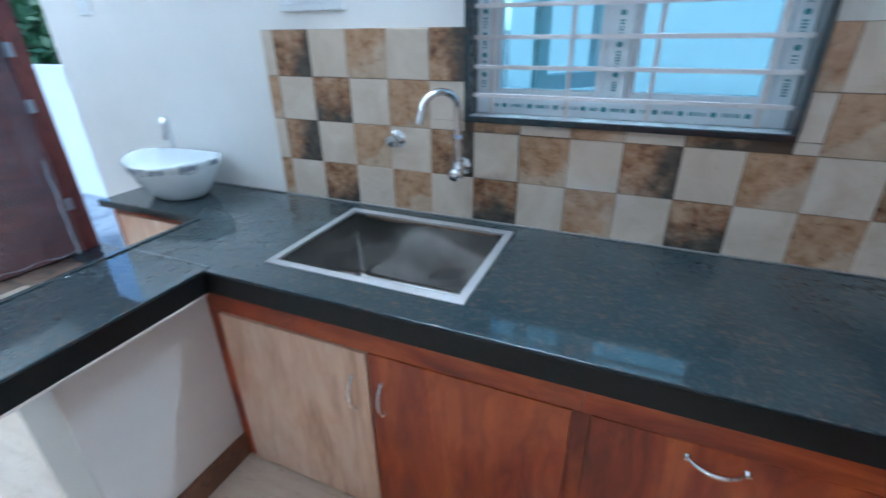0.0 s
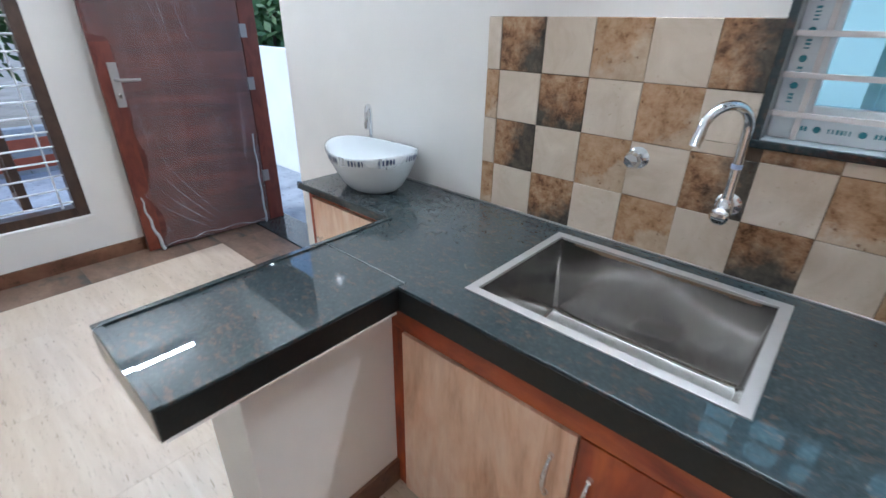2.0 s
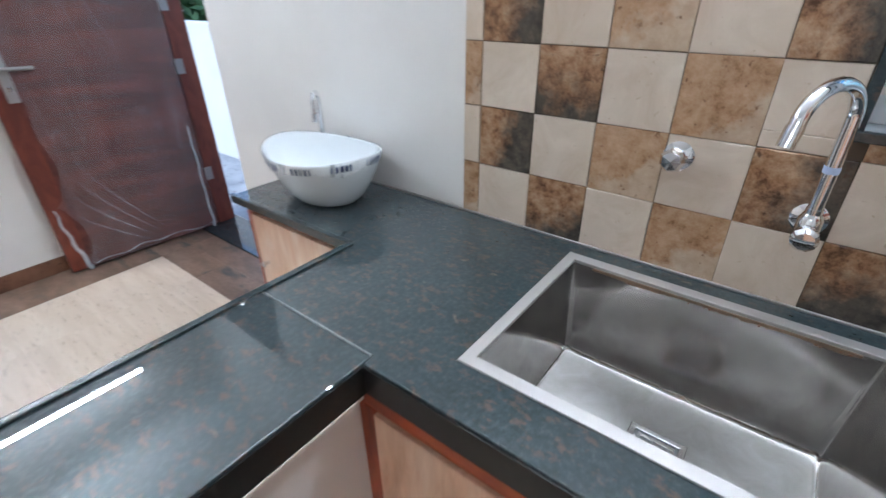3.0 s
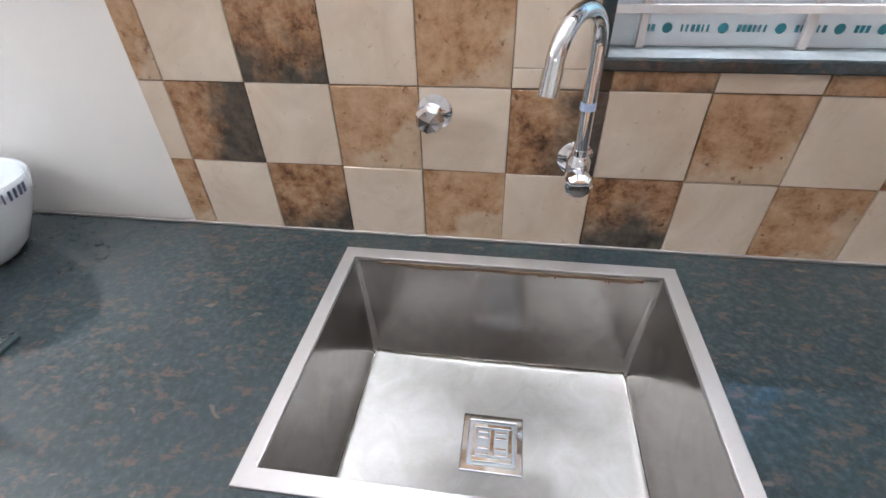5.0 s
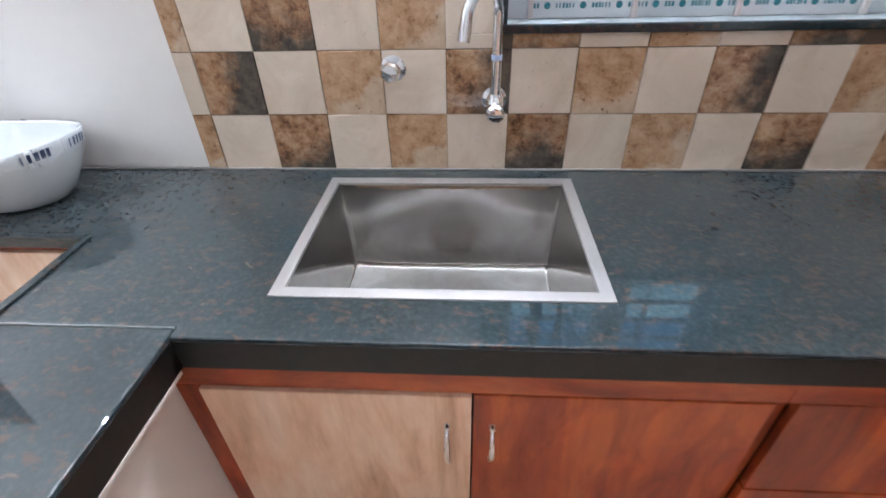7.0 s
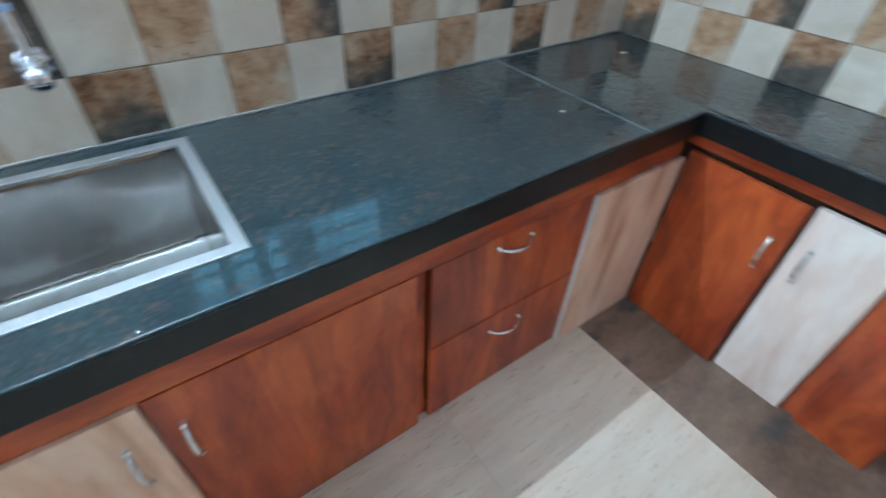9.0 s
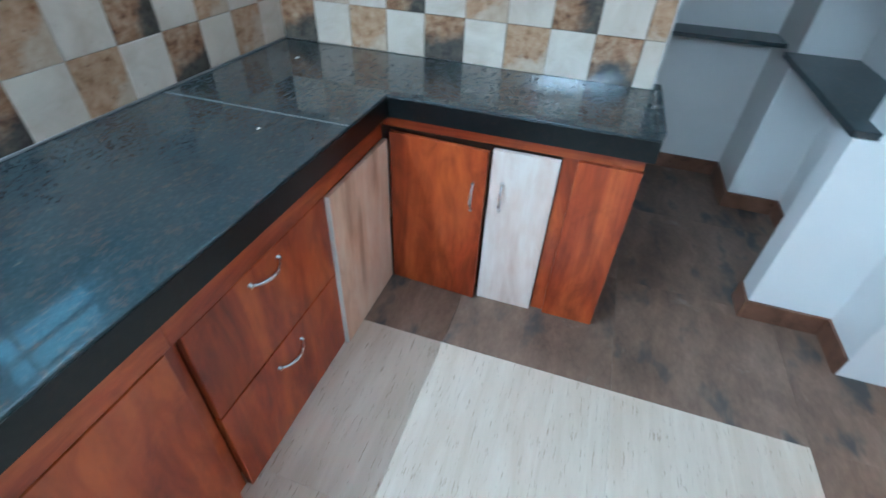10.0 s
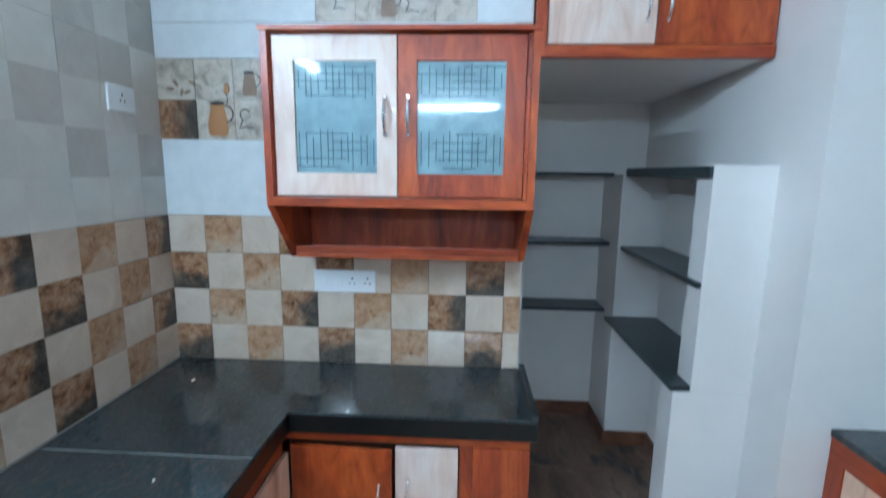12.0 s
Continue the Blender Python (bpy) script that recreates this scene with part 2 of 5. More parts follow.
M_WHITETILE = plain("white_glazed_tile", (0.76, 0.78, 0.78), 0.16)
M_SMOKE = glazed("pale_grey_square_tile", [(0.35, (0.58, 0.55, 0.49)), (0.65, (0.68, 0.65, 0.59))], 4, (0.55, 0.52, 0.47), (0.63, 0.60, 0.54))
M_SMOKE2 = glazed("grey_beige_square_tile", [(0.35, (0.44, 0.41, 0.36)), (0.65, (0.58, 0.55, 0.49))], 4, (0.42, 0.39, 0.34), (0.52, 0.49, 0.43))
M_PALEGROUT = plain("pale_tile_grout", (0.56, 0.53, 0.48), 0.85)
M_PICTURE = glazed("picture_tile_ground", [(0.3, (0.25, 0.20, 0.15)), (0.5, (0.52, 0.45, 0.36)), (0.7, (0.66, 0.60, 0.52))], 16, (0.14, 0.11, 0.09), (0.60, 0.54, 0.46))
M_POT = plain("printed_terracotta_pot", (0.45, 0.22, 0.08), 0.3)
M_TAUPE = plain("printed_taupe", (0.30, 0.20, 0.13), 0.3, 0.0, 0.3)
M_INK = plain("printed_dark_ink", (0.05, 0.045, 0.04), 0.4)
M_NAVY = plain("navy_print", (0.03, 0.045, 0.10), 0.4)
M_GROUT = plain("brown_tile_grout", (0.10, 0.065, 0.04), 0.85)
M_RED = laminate("red_brown_wood_laminate", (0.11, 0.013, 0.003), (0.335, 0.044, 0.008), (0.52, 0.110, 0.021))
M_REDH = laminate("red_brown_wood_rail", (0.13, 0.018, 0.003), (0.36, 0.048, 0.008), (0.52, 0.110, 0.020), 0.32, (1.0, 5.5, 5.5))
M_MAPLE = laminate("pale_maple_laminate", (0.46, 0.22, 0.115), (0.80, 0.53, 0.36), (0.90, 0.69, 0.54), shade=(0.95, 0.85, 0.78))
M_MAPLEPALE = laminate("whitish_maple_laminate", (0.56, 0.36, 0.26), (0.74, 0.57, 0.475), (0.82, 0.70, 0.61), shade=(0.96, 0.90, 0.86))
M_EDGE = plain("white_edge_band", (0.70, 0.66, 0.60), 0.4)
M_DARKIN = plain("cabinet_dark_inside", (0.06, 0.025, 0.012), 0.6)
M_CREAM = stone_floor("cream_vein_cut_floor_tile", (0.60, 0.465, 0.345), (0.65, 0.515, 0.395), (0.70, 0.575, 0.455), (1.8, 1, 14), 1.6, 0.30)
M_BROWNFLOOR = rustic_floor("brown_rustic_floor_tile")
M_CREAMPAINT = plaster("cream_putty", (0.70, 0.63, 0.55), 0.7)
M_FLOORBED = plain("floor_joint_mortar", (0.52, 0.41, 0.31), 0.9)
M_SKIRT = stone_floor("brown_skirting_tile", (0.09, 0.038, 0.021), (0.185, 0.083, 0.046), (0.26, 0.13, 0.075), (2.0, 2.0, 2.0), 2.5, 0.35)
M_STEEL = sink_steel("brushed_stainless_steel", (0.55, 0.527, 0.502))
M_RIM = metal("dusty_steel_rim", (0.37, 0.345, 0.33), 0.55)
M_CHROME = metal("polished_chrome", (0.80, 0.81, 0.83), 0.06)
M_CERAMIC = plain("white_glazed_ceramic", (0.66, 0.68, 0.69), 0.08, 0.0, 0.02)
M_FILM = clear_film("clear_wrapping_film", (0.9, 0.9, 0.92), 0.075, 0.12)
M_WRAP = clear_film("white_edge_wrap", (0.86, 0.88, 0.9), 0.5, 0.25)
M_PLASTIC = plain("white_switch_plastic", (0.82, 0.82, 0.82), 0.25, 0.0, 0.02)
M_HOLE = plain("socket_hole_black", (0.015, 0.015, 0.015), 0.6)
M_UPVC = plain("white_window_profile", (0.80, 0.82, 0.84), 0.3, 0.0, 0.03)
M_TAPE = plain("protective_tape_white", (0.80, 0.84, 0.87), 0.35, 0.0, 0.06)
M_TEAL = plain("teal_tape_print", (0.03, 0.24, 0.30), 0.4)
M_GRILLE = plain("pinkish_white_grille_paint", (0.74, 0.68, 0.66), 0.35)
M_PANE = window_glass("clear_window_pane", (0.62, 0.96, 1.0))
M_FROST = plain("blue_frosted_glass", (0.29, 0.41, 0.45), 0.06, 0.0, 0.25)
M_FROSTLINE = plain("etched_dark_line", (0.09, 0.14, 0.16), 0.1)
M_DOOR = laminate("dark_red_door_veneer", (0.040, 0.007, 0.005), (0.10, 0.020, 0.013), (0.17, 0.042, 0.026), 0.35, (1.0, 1.0, 9.0))
M_DOORSOLID = laminate("red_door_stile", (0.11, 0.018, 0.009), (0.17, 0.032, 0.016), (0.22, 0.05, 0.025), 0.4)
M_WINWOOD = laminate("dark_brown_window_wood", (0.028, 0.014, 0.009), (0.055, 0.028, 0.018), (0.09, 0.05, 0.032), 0.4)
M_BAND = plain("pale_blue_paper", (0.42, 0.50, 0.68), 0.6)
M_ROD = plain("white_painted_rod", (0.75, 0.77, 0.78), 0.35)
M_LEAF = plain("green_leaves", (0.09, 0.19, 0.06), 0.55, 0.0, 0.45)
M_BARK = plain("tree_bark", (0.11, 0.08, 0.055), 0.85, 0.0, 0.3)
M_GROUND = stone_floor("outdoor_ground", (0.16, 0.15, 0.12), (0.24, 0.22, 0.18), (0.30, 0.28, 0.24), (1, 1, 1), 1.2, 0.85)
M_PAVE = stone_floor("blue_grey_paving", (0.20, 0.23, 0.26), (0.30, 0.34, 0.38), (0.40, 0.44, 0.48), (2, 2, 1), 2.0, 0.5)
M_TERRA = plain("terracotta_red_paint", (0.32, 0.075, 0.035), 0.6, 0.0, 0.2)
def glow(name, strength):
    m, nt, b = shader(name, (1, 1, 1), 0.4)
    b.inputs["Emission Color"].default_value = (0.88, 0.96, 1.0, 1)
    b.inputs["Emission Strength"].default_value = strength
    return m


M_TUBE_WEST, M_TUBE_NORTH, M_TUBE_FILL = (glow("lamp_tube_glow_" + n, v) for n, v in TUBES)

# ---- building helpers ----
ROOT = {}


def thing(name, base, label, category, group="", kind=""):
    ob = new(name)
    ob.location = base
    ob.empty_display_size = 0.05
    ROOT[ob] = Vector(base)
    return tagged(ob, label, category, group, kind)


def mesh_from(bm, name, material, offset=Vector((0, 0, 0)), smooth=False):
    if offset.length > 0:
        bmesh.ops.translate(bm, verts=bm.verts, vec=-offset)
    bmesh.ops.recalc_face_normals(bm, faces=bm.faces)
    me = bpy.data.meshes.new(name)
    bm.to_mesh(me)
    bm.free()
    me.materials.append(material)
    if smooth:
        me.shade_smooth()
        me.set_sharp_from_angle(angle=radians(38))
    return me


def part(name, bm, material, parent, label="", smooth=False):
    """Link a mesh given in world metres as one part under a thing or a part."""
    off = ROOT[parent]
    ob = new(name, mesh_from(bm, name, material, off, smooth))
    ob.parent = parent
    ROOT[ob] = off
    return tagged(ob, label)


def solid(name, bm, material, label, category, kind="", smooth=False):
    """A thing or a piece of the setting that is one mesh in world metres."""
    ob = new(name, mesh_from(bm, name, material, smooth=smooth))
    ROOT[ob] = Vector((0, 0, 0))
    return tagged(ob, label, category, "", kind)


def box(x0, x1, y0, y1, z0, z1, bevel=0.0, segs=2, bm=None):
    bm = bm or bmesh.new()
    tmp = bmesh.new()
    bmesh.ops.create_cube(tmp, size=1)
    for v in tmp.verts:
        v.co = Vector((x0 + (v.co.x + 0.5) * (x1 - x0), y0 + (v.co.y + 0.5) * (y1 - y0), z0 + (v.co.z + 0.5) * (z1 - z0)))
    if bevel:
        bmesh.ops.bevel(tmp, geom=list(tmp.edges), offset=bevel, segments=segs, affect="EDGES", profile=0.6)
    me = bpy.data.meshes.new("tmp")
    tmp.to_mesh(me)
    tmp.free()
    bm.from_mesh(me)
    bpy.data.meshes.remove(me)
    return bm


def boxes(rows, bevel=0.0):
    bm = bmesh.new()
    for r in rows:
        box(*r, bevel=bevel, bm=bm)
    return bm


def cells(xs, ys, keep, z0, z1, bevel=0.004):
    """A slab whose plan is the kept cells of a grid, with rounded upper edges."""
    bm = bmesh.new()
    top, bot = {}, {}

    def vert(store, i, j, z):
        if (i, j) not in store:
            store[i, j] = bm.verts.new((xs[i], ys[j], z))
        return store[i, j]

    for i, j in keep:
        bm.faces.new([vert(top, a, b, z1) for a, b in ((i, j), (i + 1, j), (i + 1, j + 1), (i, j + 1))])
        bm.faces.new([vert(bot, a, b, z0) for a, b in ((i, j), (i, j + 1), (i + 1, j + 1), (i + 1, j))])
        for (di, dj), (a, b) in (((0, -1), ((i, j), (i + 1, j))), ((1, 0), ((i + 1, j), (i + 1, j + 1))),
                                 ((0, 1), ((i + 1, j + 1), (i, j + 1))), ((-1, 0), ((i, j + 1), (i, j)))):
            if (i + di, j + dj) not in keep:
                bm.faces.new([vert(bot, *a, z0), vert(bot, *b, z0), vert(top, *b, z1), vert(top, *a, z1)])
    bm.normal_update()
    rim = [e for e in bm.edges if all(abs(v.co.z - z1) < 1e-6 for v in e.verts) and any(abs(f.normal.z) < 0.5 for f in e.link_faces)]
    if bevel:
        bmesh.ops.bevel(bm, geom=rim, offset=bevel, segments=2, affect="EDGES", profile=0.5)
    return bm


def sweep(points, radius, sides=12, bm=None, cap=True):
    """A tube along points; radius may be a list, point by point."""
    bm = bm or bmesh.new()
    pts = [Vector(p) for p in points]
    radii = radius if isinstance(radius, (list, tuple)) else [radius] * len(pts)
    rings, side = [], None
    for k, p in enumerate(pts):
        d = (pts[min(k + 1, len(pts) - 1)] - pts[max(k - 1, 0)]).normalized()
        if side is None:
            side = d.orthogonal().normalized()
        side = (side - d * side.dot(d)).normalized()
        up = d.cross(side)
        rings.append([bm.verts.new(p + radii[k] * (math.cos(a) * side + math.sin(a) * up)) for a in (2 * math.pi * s / sides for s in range(sides))])
    for a, b in zip(rings, rings[1:]):
        for s in range(sides):
            bm.faces.new((a[s], a[(s + 1) % sides], b[(s + 1) % sides], b[s]))
    if cap:
        bm.faces.new(rings[0][::-1])
        bm.faces.new(rings[-1])
    return bm


def lathe(profile, centre, axis="Z", sides=32, squash=(1, 1), bm=None):
    """Turn (radius, height) pairs round an axis through centre."""
    bm = bm or bmesh.new()
    rings = []
    for r, h in profile:
        ring = []
        for s in range(sides):
            a = 2 * math.pi * s / sides
            u, v = r * math.cos(a) * squash[0], r * math.sin(a) * squash[1]
            co = {"Z": (u, v, h), "Y": (u, -h, v), "X": (-h, u, v)}[axis]
            ring.append(bm.verts.new(Vector(centre) + Vector(co)))
        rings.append(ring)
    for a, b in zip(rings, rings[1:]):
        for s in range(sides):
            bm.faces.new((a[s], a[(s + 1) % sides], b[(s + 1) % sides], b[s]))
    for ring in (rings[0][::-1], rings[-1]):
        if (ring[0].co - ring[sides // 2].co).length > 1e-4:
            bm.faces.new(ring)
    bmesh.ops.remove_doubles(bm, verts=bm.verts, dist=1e-5)
    return bm


def arc(p, q, bulge, n=9):
    """Points from p to q that bow out along bulge."""
    p, q, bulge = Vector(p), Vector(q), Vector(bulge)
    return [p.lerp(q, k / (n - 1)) + bulge * math.sin(math.pi * k / (n - 1)) ** 0.6 for k in range(n)]


SLABS = {}


def slab_mesh(w, h, d, bev, material):
    """A flat piece in its own x, z plane that faces -y, with chamfered edges; shared between alike pieces."""
    key = (round(w, 4), round(h, 4), d, bev, material.name)
    if key not in SLABS:
        a, b = w / 2, h / 2
        ring = lambda i, y: [(-a + i, y, -b + i), (a - i, y, -b + i), (a - i, y, b - i), (-a + i, y, b - i)]
        vs = ring(0, 0) + ring(0, -d + bev) + ring(bev, -d)
        fs = [(8, 9, 10, 11)] + [(o + k, o + (k + 1) % 4, o + 4 + (k + 1) % 4, o + 4 + k) for o in (0, 4) for k in range(4)]
        me = bpy.data.meshes.new("tile")
        me.from_pydata(vs, [], fs)
        me.materials.append(material)
        SLABS[key] = me
    return SLABS[key]


def piece(name, me, m, parent):
    ob = new(name, me)
    ob.parent = parent
    ob.matrix_basis = m
    return ob


# ---- the setting ----
C = 0.81            # worktop height
T = 0.152           # wall tile
XR = 2.116          # tiled east wall
FZ = 0.024          # floor level
XW = -2.83          # west wall
CEIL = 2.95

floor = solid("floor", box(XW - 0.2, 3.3, -5.7, 0.4, -0.2, FZ - 0.009), M_FLOORBED, "cream and brown tiled kitchen and dining floor", "floor", "structure")
ceiling = solid("ceiling", box(XW - 0.24, 3.46, -5.84, 0.6, CEIL, CEIL + 0.15), M_CEIL, "white painted ceiling", "ceiling", "structure")
# north wall with the door opening and the kitchen window
WX0, WX1, WZ0, WZ1 = 0.272, 1.160, 1.146, 2.05
wall_north = solid("wall_north", boxes([
    (XW - 0.24, -2.76, 0.008, 0.37, 0, CEIL), (-2.76, -1.74, 0.008, 0.37, 2.10, CEIL), (-1.74, WX0, 0.008, 0.37, 0, CEIL),
    (WX0, WX1, 0.008, 0.37, 0, WZ0), (WX0, WX1, 0.008, 0.37, WZ1, CEIL), (WX1, 3.46, 0.008, 0.37, 0, CEIL)]),
    M_WALL, "white painted wall with brown and beige tiled backsplash", "wall", "structure")
wall_west = solid("wall_west", boxes([
    (XW - 0.24, XW, -5.84, -1.40, 0, CEIL), (XW - 0.24, XW, -1.40, -0.78, 0, 0.33), (XW - 0.24, XW, -1.40, -0.78, 2.02, CEIL), (XW - 0.24, XW, -0.78, 0.008, 0, CEIL)]),
    M_WALL, "white painted wall with a grilled window", "wall", "structure")
wall_south = solid("wall_south", box(XW, 1.80, -5.84, -5.60, 0, CEIL), M_WALL, "plain white painted wall", "wall", "structure")
wall_east = solid("wall_east", boxes([(XR + 0.004, 3.22, -1.435, 0.008, 0, CEIL)]), M_WALL, "white wall with tiled backsplash behind the counter", "wall", "structure")
wall_pantry = solid("wall_pantry", boxes([
    (3.22, 3.46, -5.84, 0.008, 0, CEIL), (1.80, 3.22, -5.84, -2.29, 0, CEIL)]),
    M_WALL, "white plastered pantry walls", "wall", "structure")
solid("wall_nib", box(2.87, 3.22, -2.33, -2.045, 0, 1.60, 0.003), M_WALL, "white plastered nib beside the recess shelves", "wall", "structure")
solid("wall_fin", boxes([(2.0, 2.115, -2.30, -2.005, 0, 0.788), (2.0, 2.115, -2.30, -2.070, 0.788, 1.641)], 0.003), M_WALL, "white plastered fin carrying the recess shelves", "wall", "structure")
half_wall = solid("half_wall", box(-0.575, -0.342, -1.03, -0.02, 0, 0.735, 0.004), M_WALL, "white plastered half wall under the peninsula counter", "wall", "structure")
for bm in (boxes([(-0.342, -0.330, -1.03, -0.59, FZ, FZ + 0.098)], 0.002), boxes([(-0.587, -0.330, -1.042, -1.03, FZ, FZ + 0.098)], 0.002), boxes([(-0.587, -0.575, -1.03, -0.35, FZ, FZ + 0.098)], 0.002),
           boxes([(XW, XW + 0.012, -5.6, 0.008, FZ, FZ + 0.085)], 0.002), boxes([(-1.74, -1.12, -0.004, 0.008, FZ, FZ + 0.085)], 0.002),
           boxes([(3.208, 3.22, -2.045, -1.435, FZ, FZ + 0.085)], 0.002), boxes([(2.858, 3.208, -2.045, -2.033, FZ, FZ + 0.085)], 0.002), boxes([(2.858, 2.87, -2.33, -2.045, FZ, FZ + 0.085)], 0.002),
           boxes([(2.11, 2.858, -2.29, -2.278, FZ, FZ + 0.085)], 0.002), boxes([(1.988, 2.115, -2.005, -1.993, FZ, FZ + 0.085)], 0.002), boxes([(1.988, 2.0, -2.278, -2.005, FZ, FZ + 0.085)], 0.002),
           boxes([(1.80, 2.0, -2.29, -2.278, FZ, FZ + 0.085)], 0.002), boxes([(XR + 0.1, 3.208, -1.447, -1.435, FZ, FZ + 0.085)], 0.002)):
    solid("baseboard", bm, M_SKIRT, "dark brown tile skirting", "skirting", "structure")

# ---- worktop ----
worktop = thing("worktop", (0.6, -0.3, 0.738), "polished black speckled granite worktop with thick front edge", "worktop")
SX0, SX1, SY0, SY1 = -0.128, 0.446, -0.503, -0.082
xs, ys = [-1.168, -0.622, -0.276, SX0, SX1, 1.4535], [-0.63, -0.606, SY0, -0.352, SY1, -0.002]
keep = [(i, j) for i in range(5) for j in range(5) if i > 0 and not (i == 1 and j == 0) and not (xs[i] >= SX0 - 1e-6 and xs[i + 1] <= SX1 + 1e-6 and ys[j] >= SY0 - 1e-6 and ys[j + 1] <= SY1 + 1e-6)]
part("main_slab", cells(xs, ys, set(keep), 0.738, C), M_GRANITE, worktop)
part("basin_slab", cells([-1.168, -0.6225], [-0.352, -0.002], {(0, 0)}, 0.786, C, 0.004), M_GRANITE, worktop, "thin granite slab under the basin")
xs2, ys2 = [1.455, 1.704, XR], [-1.452, -0.63, -0.002]
part("corner_slab", cells(xs2, ys2, {(0, 1), (1, 1), (1, 0)}, 0.738, C), M_GRANITE, worktop)
part("peninsula_slab", cells([-0.622, -0.276], [-1.187, -0.6075], {(0, 0)}, 0.738, C), M_GRANITE, worktop)
for r in ((-0.624, -0.606, -1.189, -0.345), (-0.606, -0.274, -1.189, -1.168), (-1.168, -0.624, -0.354, -0.338)):
    part("raised_lip", box(*r, C, C + 0.005, 0.002), M_GRANITE, worktop)
part("raised_lip", box(1.703, XR - 0.002, -1.454, -1.432, C, C + 0.022, 0.003), M_GRANITE, worktop)
part("end_face", box(-0.619, -0.279, -1.1895, -1.187, 0.740, 0.803), M_CREAMPAINT, worktop, "unpolished pale end face")
part("putty_line", box(-0.2762, -0.2725, -1.18, -0.64, 0.734, 0.741), M_CREAMPAINT, worktop, "white putty along the lower edge")
# Strips of darkened granite give the vertical faces their shade.
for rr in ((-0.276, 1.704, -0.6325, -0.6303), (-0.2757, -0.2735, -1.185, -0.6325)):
    part("front_edge", box(*rr, 0.7405, 0.8035), M_SHADED_EDGE, worktop, "black polished front edge with its shade in the colour")
part("front_edge", box(1.7015, 1.7038, -1.450, -0.6325, 0.7405, 0.8035), M_SHADED_EDGE, worktop, "black polished front edge with its shade in the colour")
part("joint_seal", box(-0.620, -0.278, -0.6078, -0.6056, C - 0.003, C + 0.0006), M_JOINT, worktop, "pale filled joint")
part("joint_seal", box(1.4533, 1.4553, -0.628, -0.004, C - 0.003, C + 0.0006), M_JOINT, worktop, "pale filled joint")
part("joint_seal", box(-0.6268, -0.6178, -0.344, -0.010, C - 0.006, C - 0.0004), M_GRANITE, worktop, "tight stone joint")
wall_putty = box(-1.15, XR - 0.01, -0.008, -0.001, C, C + 0.006, 0.002)
part("wall_seal", wall_putty, M_RIM, worktop, "thin grey seal along the wall")

# ---- sink ----
sink = thing("kitchen_sink", (0.16, -0.29, 0.55), "rectangular brushed stainless steel sink set in granite", "sink")
RX0, RX1, RY0, RY1 = -0.149, 0.469, -0.526, -0.056
bm = cells([RX0, SX0 + 0.003, SX1 - 0.003, RX1], [RY0, SY0 + 0.003, SY1 - 0.003, RY1], {(i, j) for i in range(3) for j in range(3)} - {(1, 1)}, C - 0.004, C + 0.0035, 0.0015)
part("rim", bm, M_RIM, sink, "dull steel rim with putty dust")


def bowl(x0, x1, y0, y1, top, depth, inset, rad):
    """Inside of a sink bowl: slightly tapering walls, rounded corners and a rounded floor edge."""
    bm = bmesh.new()
    rings = []
    steps = [(0.0, 0.0), (0.05, 0.04), (0.16, 0.15), (0.28, 0.26), (0.40, 0.37), (0.52, 0.48), (0.64, 0.6), (0.76, 0.7), (0.86, 0.8)] + [(0.86 + 0.14 * math.sin(a), 0.8 + 0.2 * (1 - math.cos(a)) + 0.5 * (1 - math.cos(a))) for a in (0.4, 0.8, 1.2, math.pi / 2)]
    for dz, di in steps:
        i, r = inset * di, rad + inset * di * 0.4
        ring = []
        for cx, cy, a0 in ((x1 - i - r, y1 - i - r, 0), (x0 + i + r, y1 - i - r, 90), (x0 + i + r, y0 + i + r, 180), (x1 - i - r, y0 + i + r, 270)):
            for k in range(5):
                a = radians(a0 + 22.5 * k)
                ring.append(bm.verts.new((cx + r * math.cos(a), cy + r * math.sin(a), top - depth * dz)))
            if a0 == 0:  # the back wall bellies out a little
                for k in range(1, 16):
                    u = k / 16
                    belly = 0.007 * math.sin(math.pi * u) ** 2 * math.sin(math.pi * min(1.0, dz / 0.9))
                    ring.append(bm.verts.new((x1 - i - r + (x0 - x1 + 2 * (i + r)) * u, y1 - i + belly, top - depth * dz)))
        rings.append(ring)
    for a, b in zip(rings, rings[1:]):
        n = len(a)
        for s in range(n):
            bm.faces.new((a[s], a[(s + 1) % n], b[(s + 1) % n], b[s]))
    bm.faces.new(rings[-1])
    return bm


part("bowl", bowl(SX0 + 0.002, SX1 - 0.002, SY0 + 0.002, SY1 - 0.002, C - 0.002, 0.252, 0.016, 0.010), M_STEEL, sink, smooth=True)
random.seed(21)
bm = bmesh.new()
for k in range(16):
    x = random.uniform(SX0 + 0.05, SX1 - 0.03) if k < 5 else random.uniform(0.12, SX1 - 0.03)
    w = random.uniform(0.002, 0.006)
    zt = C - 0.008 - random.uniform(0, 0.003)
    box(x, x + w, SY1 - 0.0065, SY1 - 0.0030, zt - random.uniform(0.002, 0.006), zt, 0.0008, 1, bm)
tagged(part("rust_mark", bm, plain("rust_brown", (0.16, 0.07, 0.03), 0.8), sink, "small brown rust and glue spots"), kind="stuff")
bm = bmesh.new()
for k in range(26):
    x = SX0 + 0.05 + 0.0188 * k
    box(x, x + 0.0188, SY1 - 0.0052, SY1 - 0.0024, C - 0.010 - 0.0035 * abs(noise.noise((k * 0.9, 1.0, 2.0))) * 2, C - 0.0045, bm=bm)
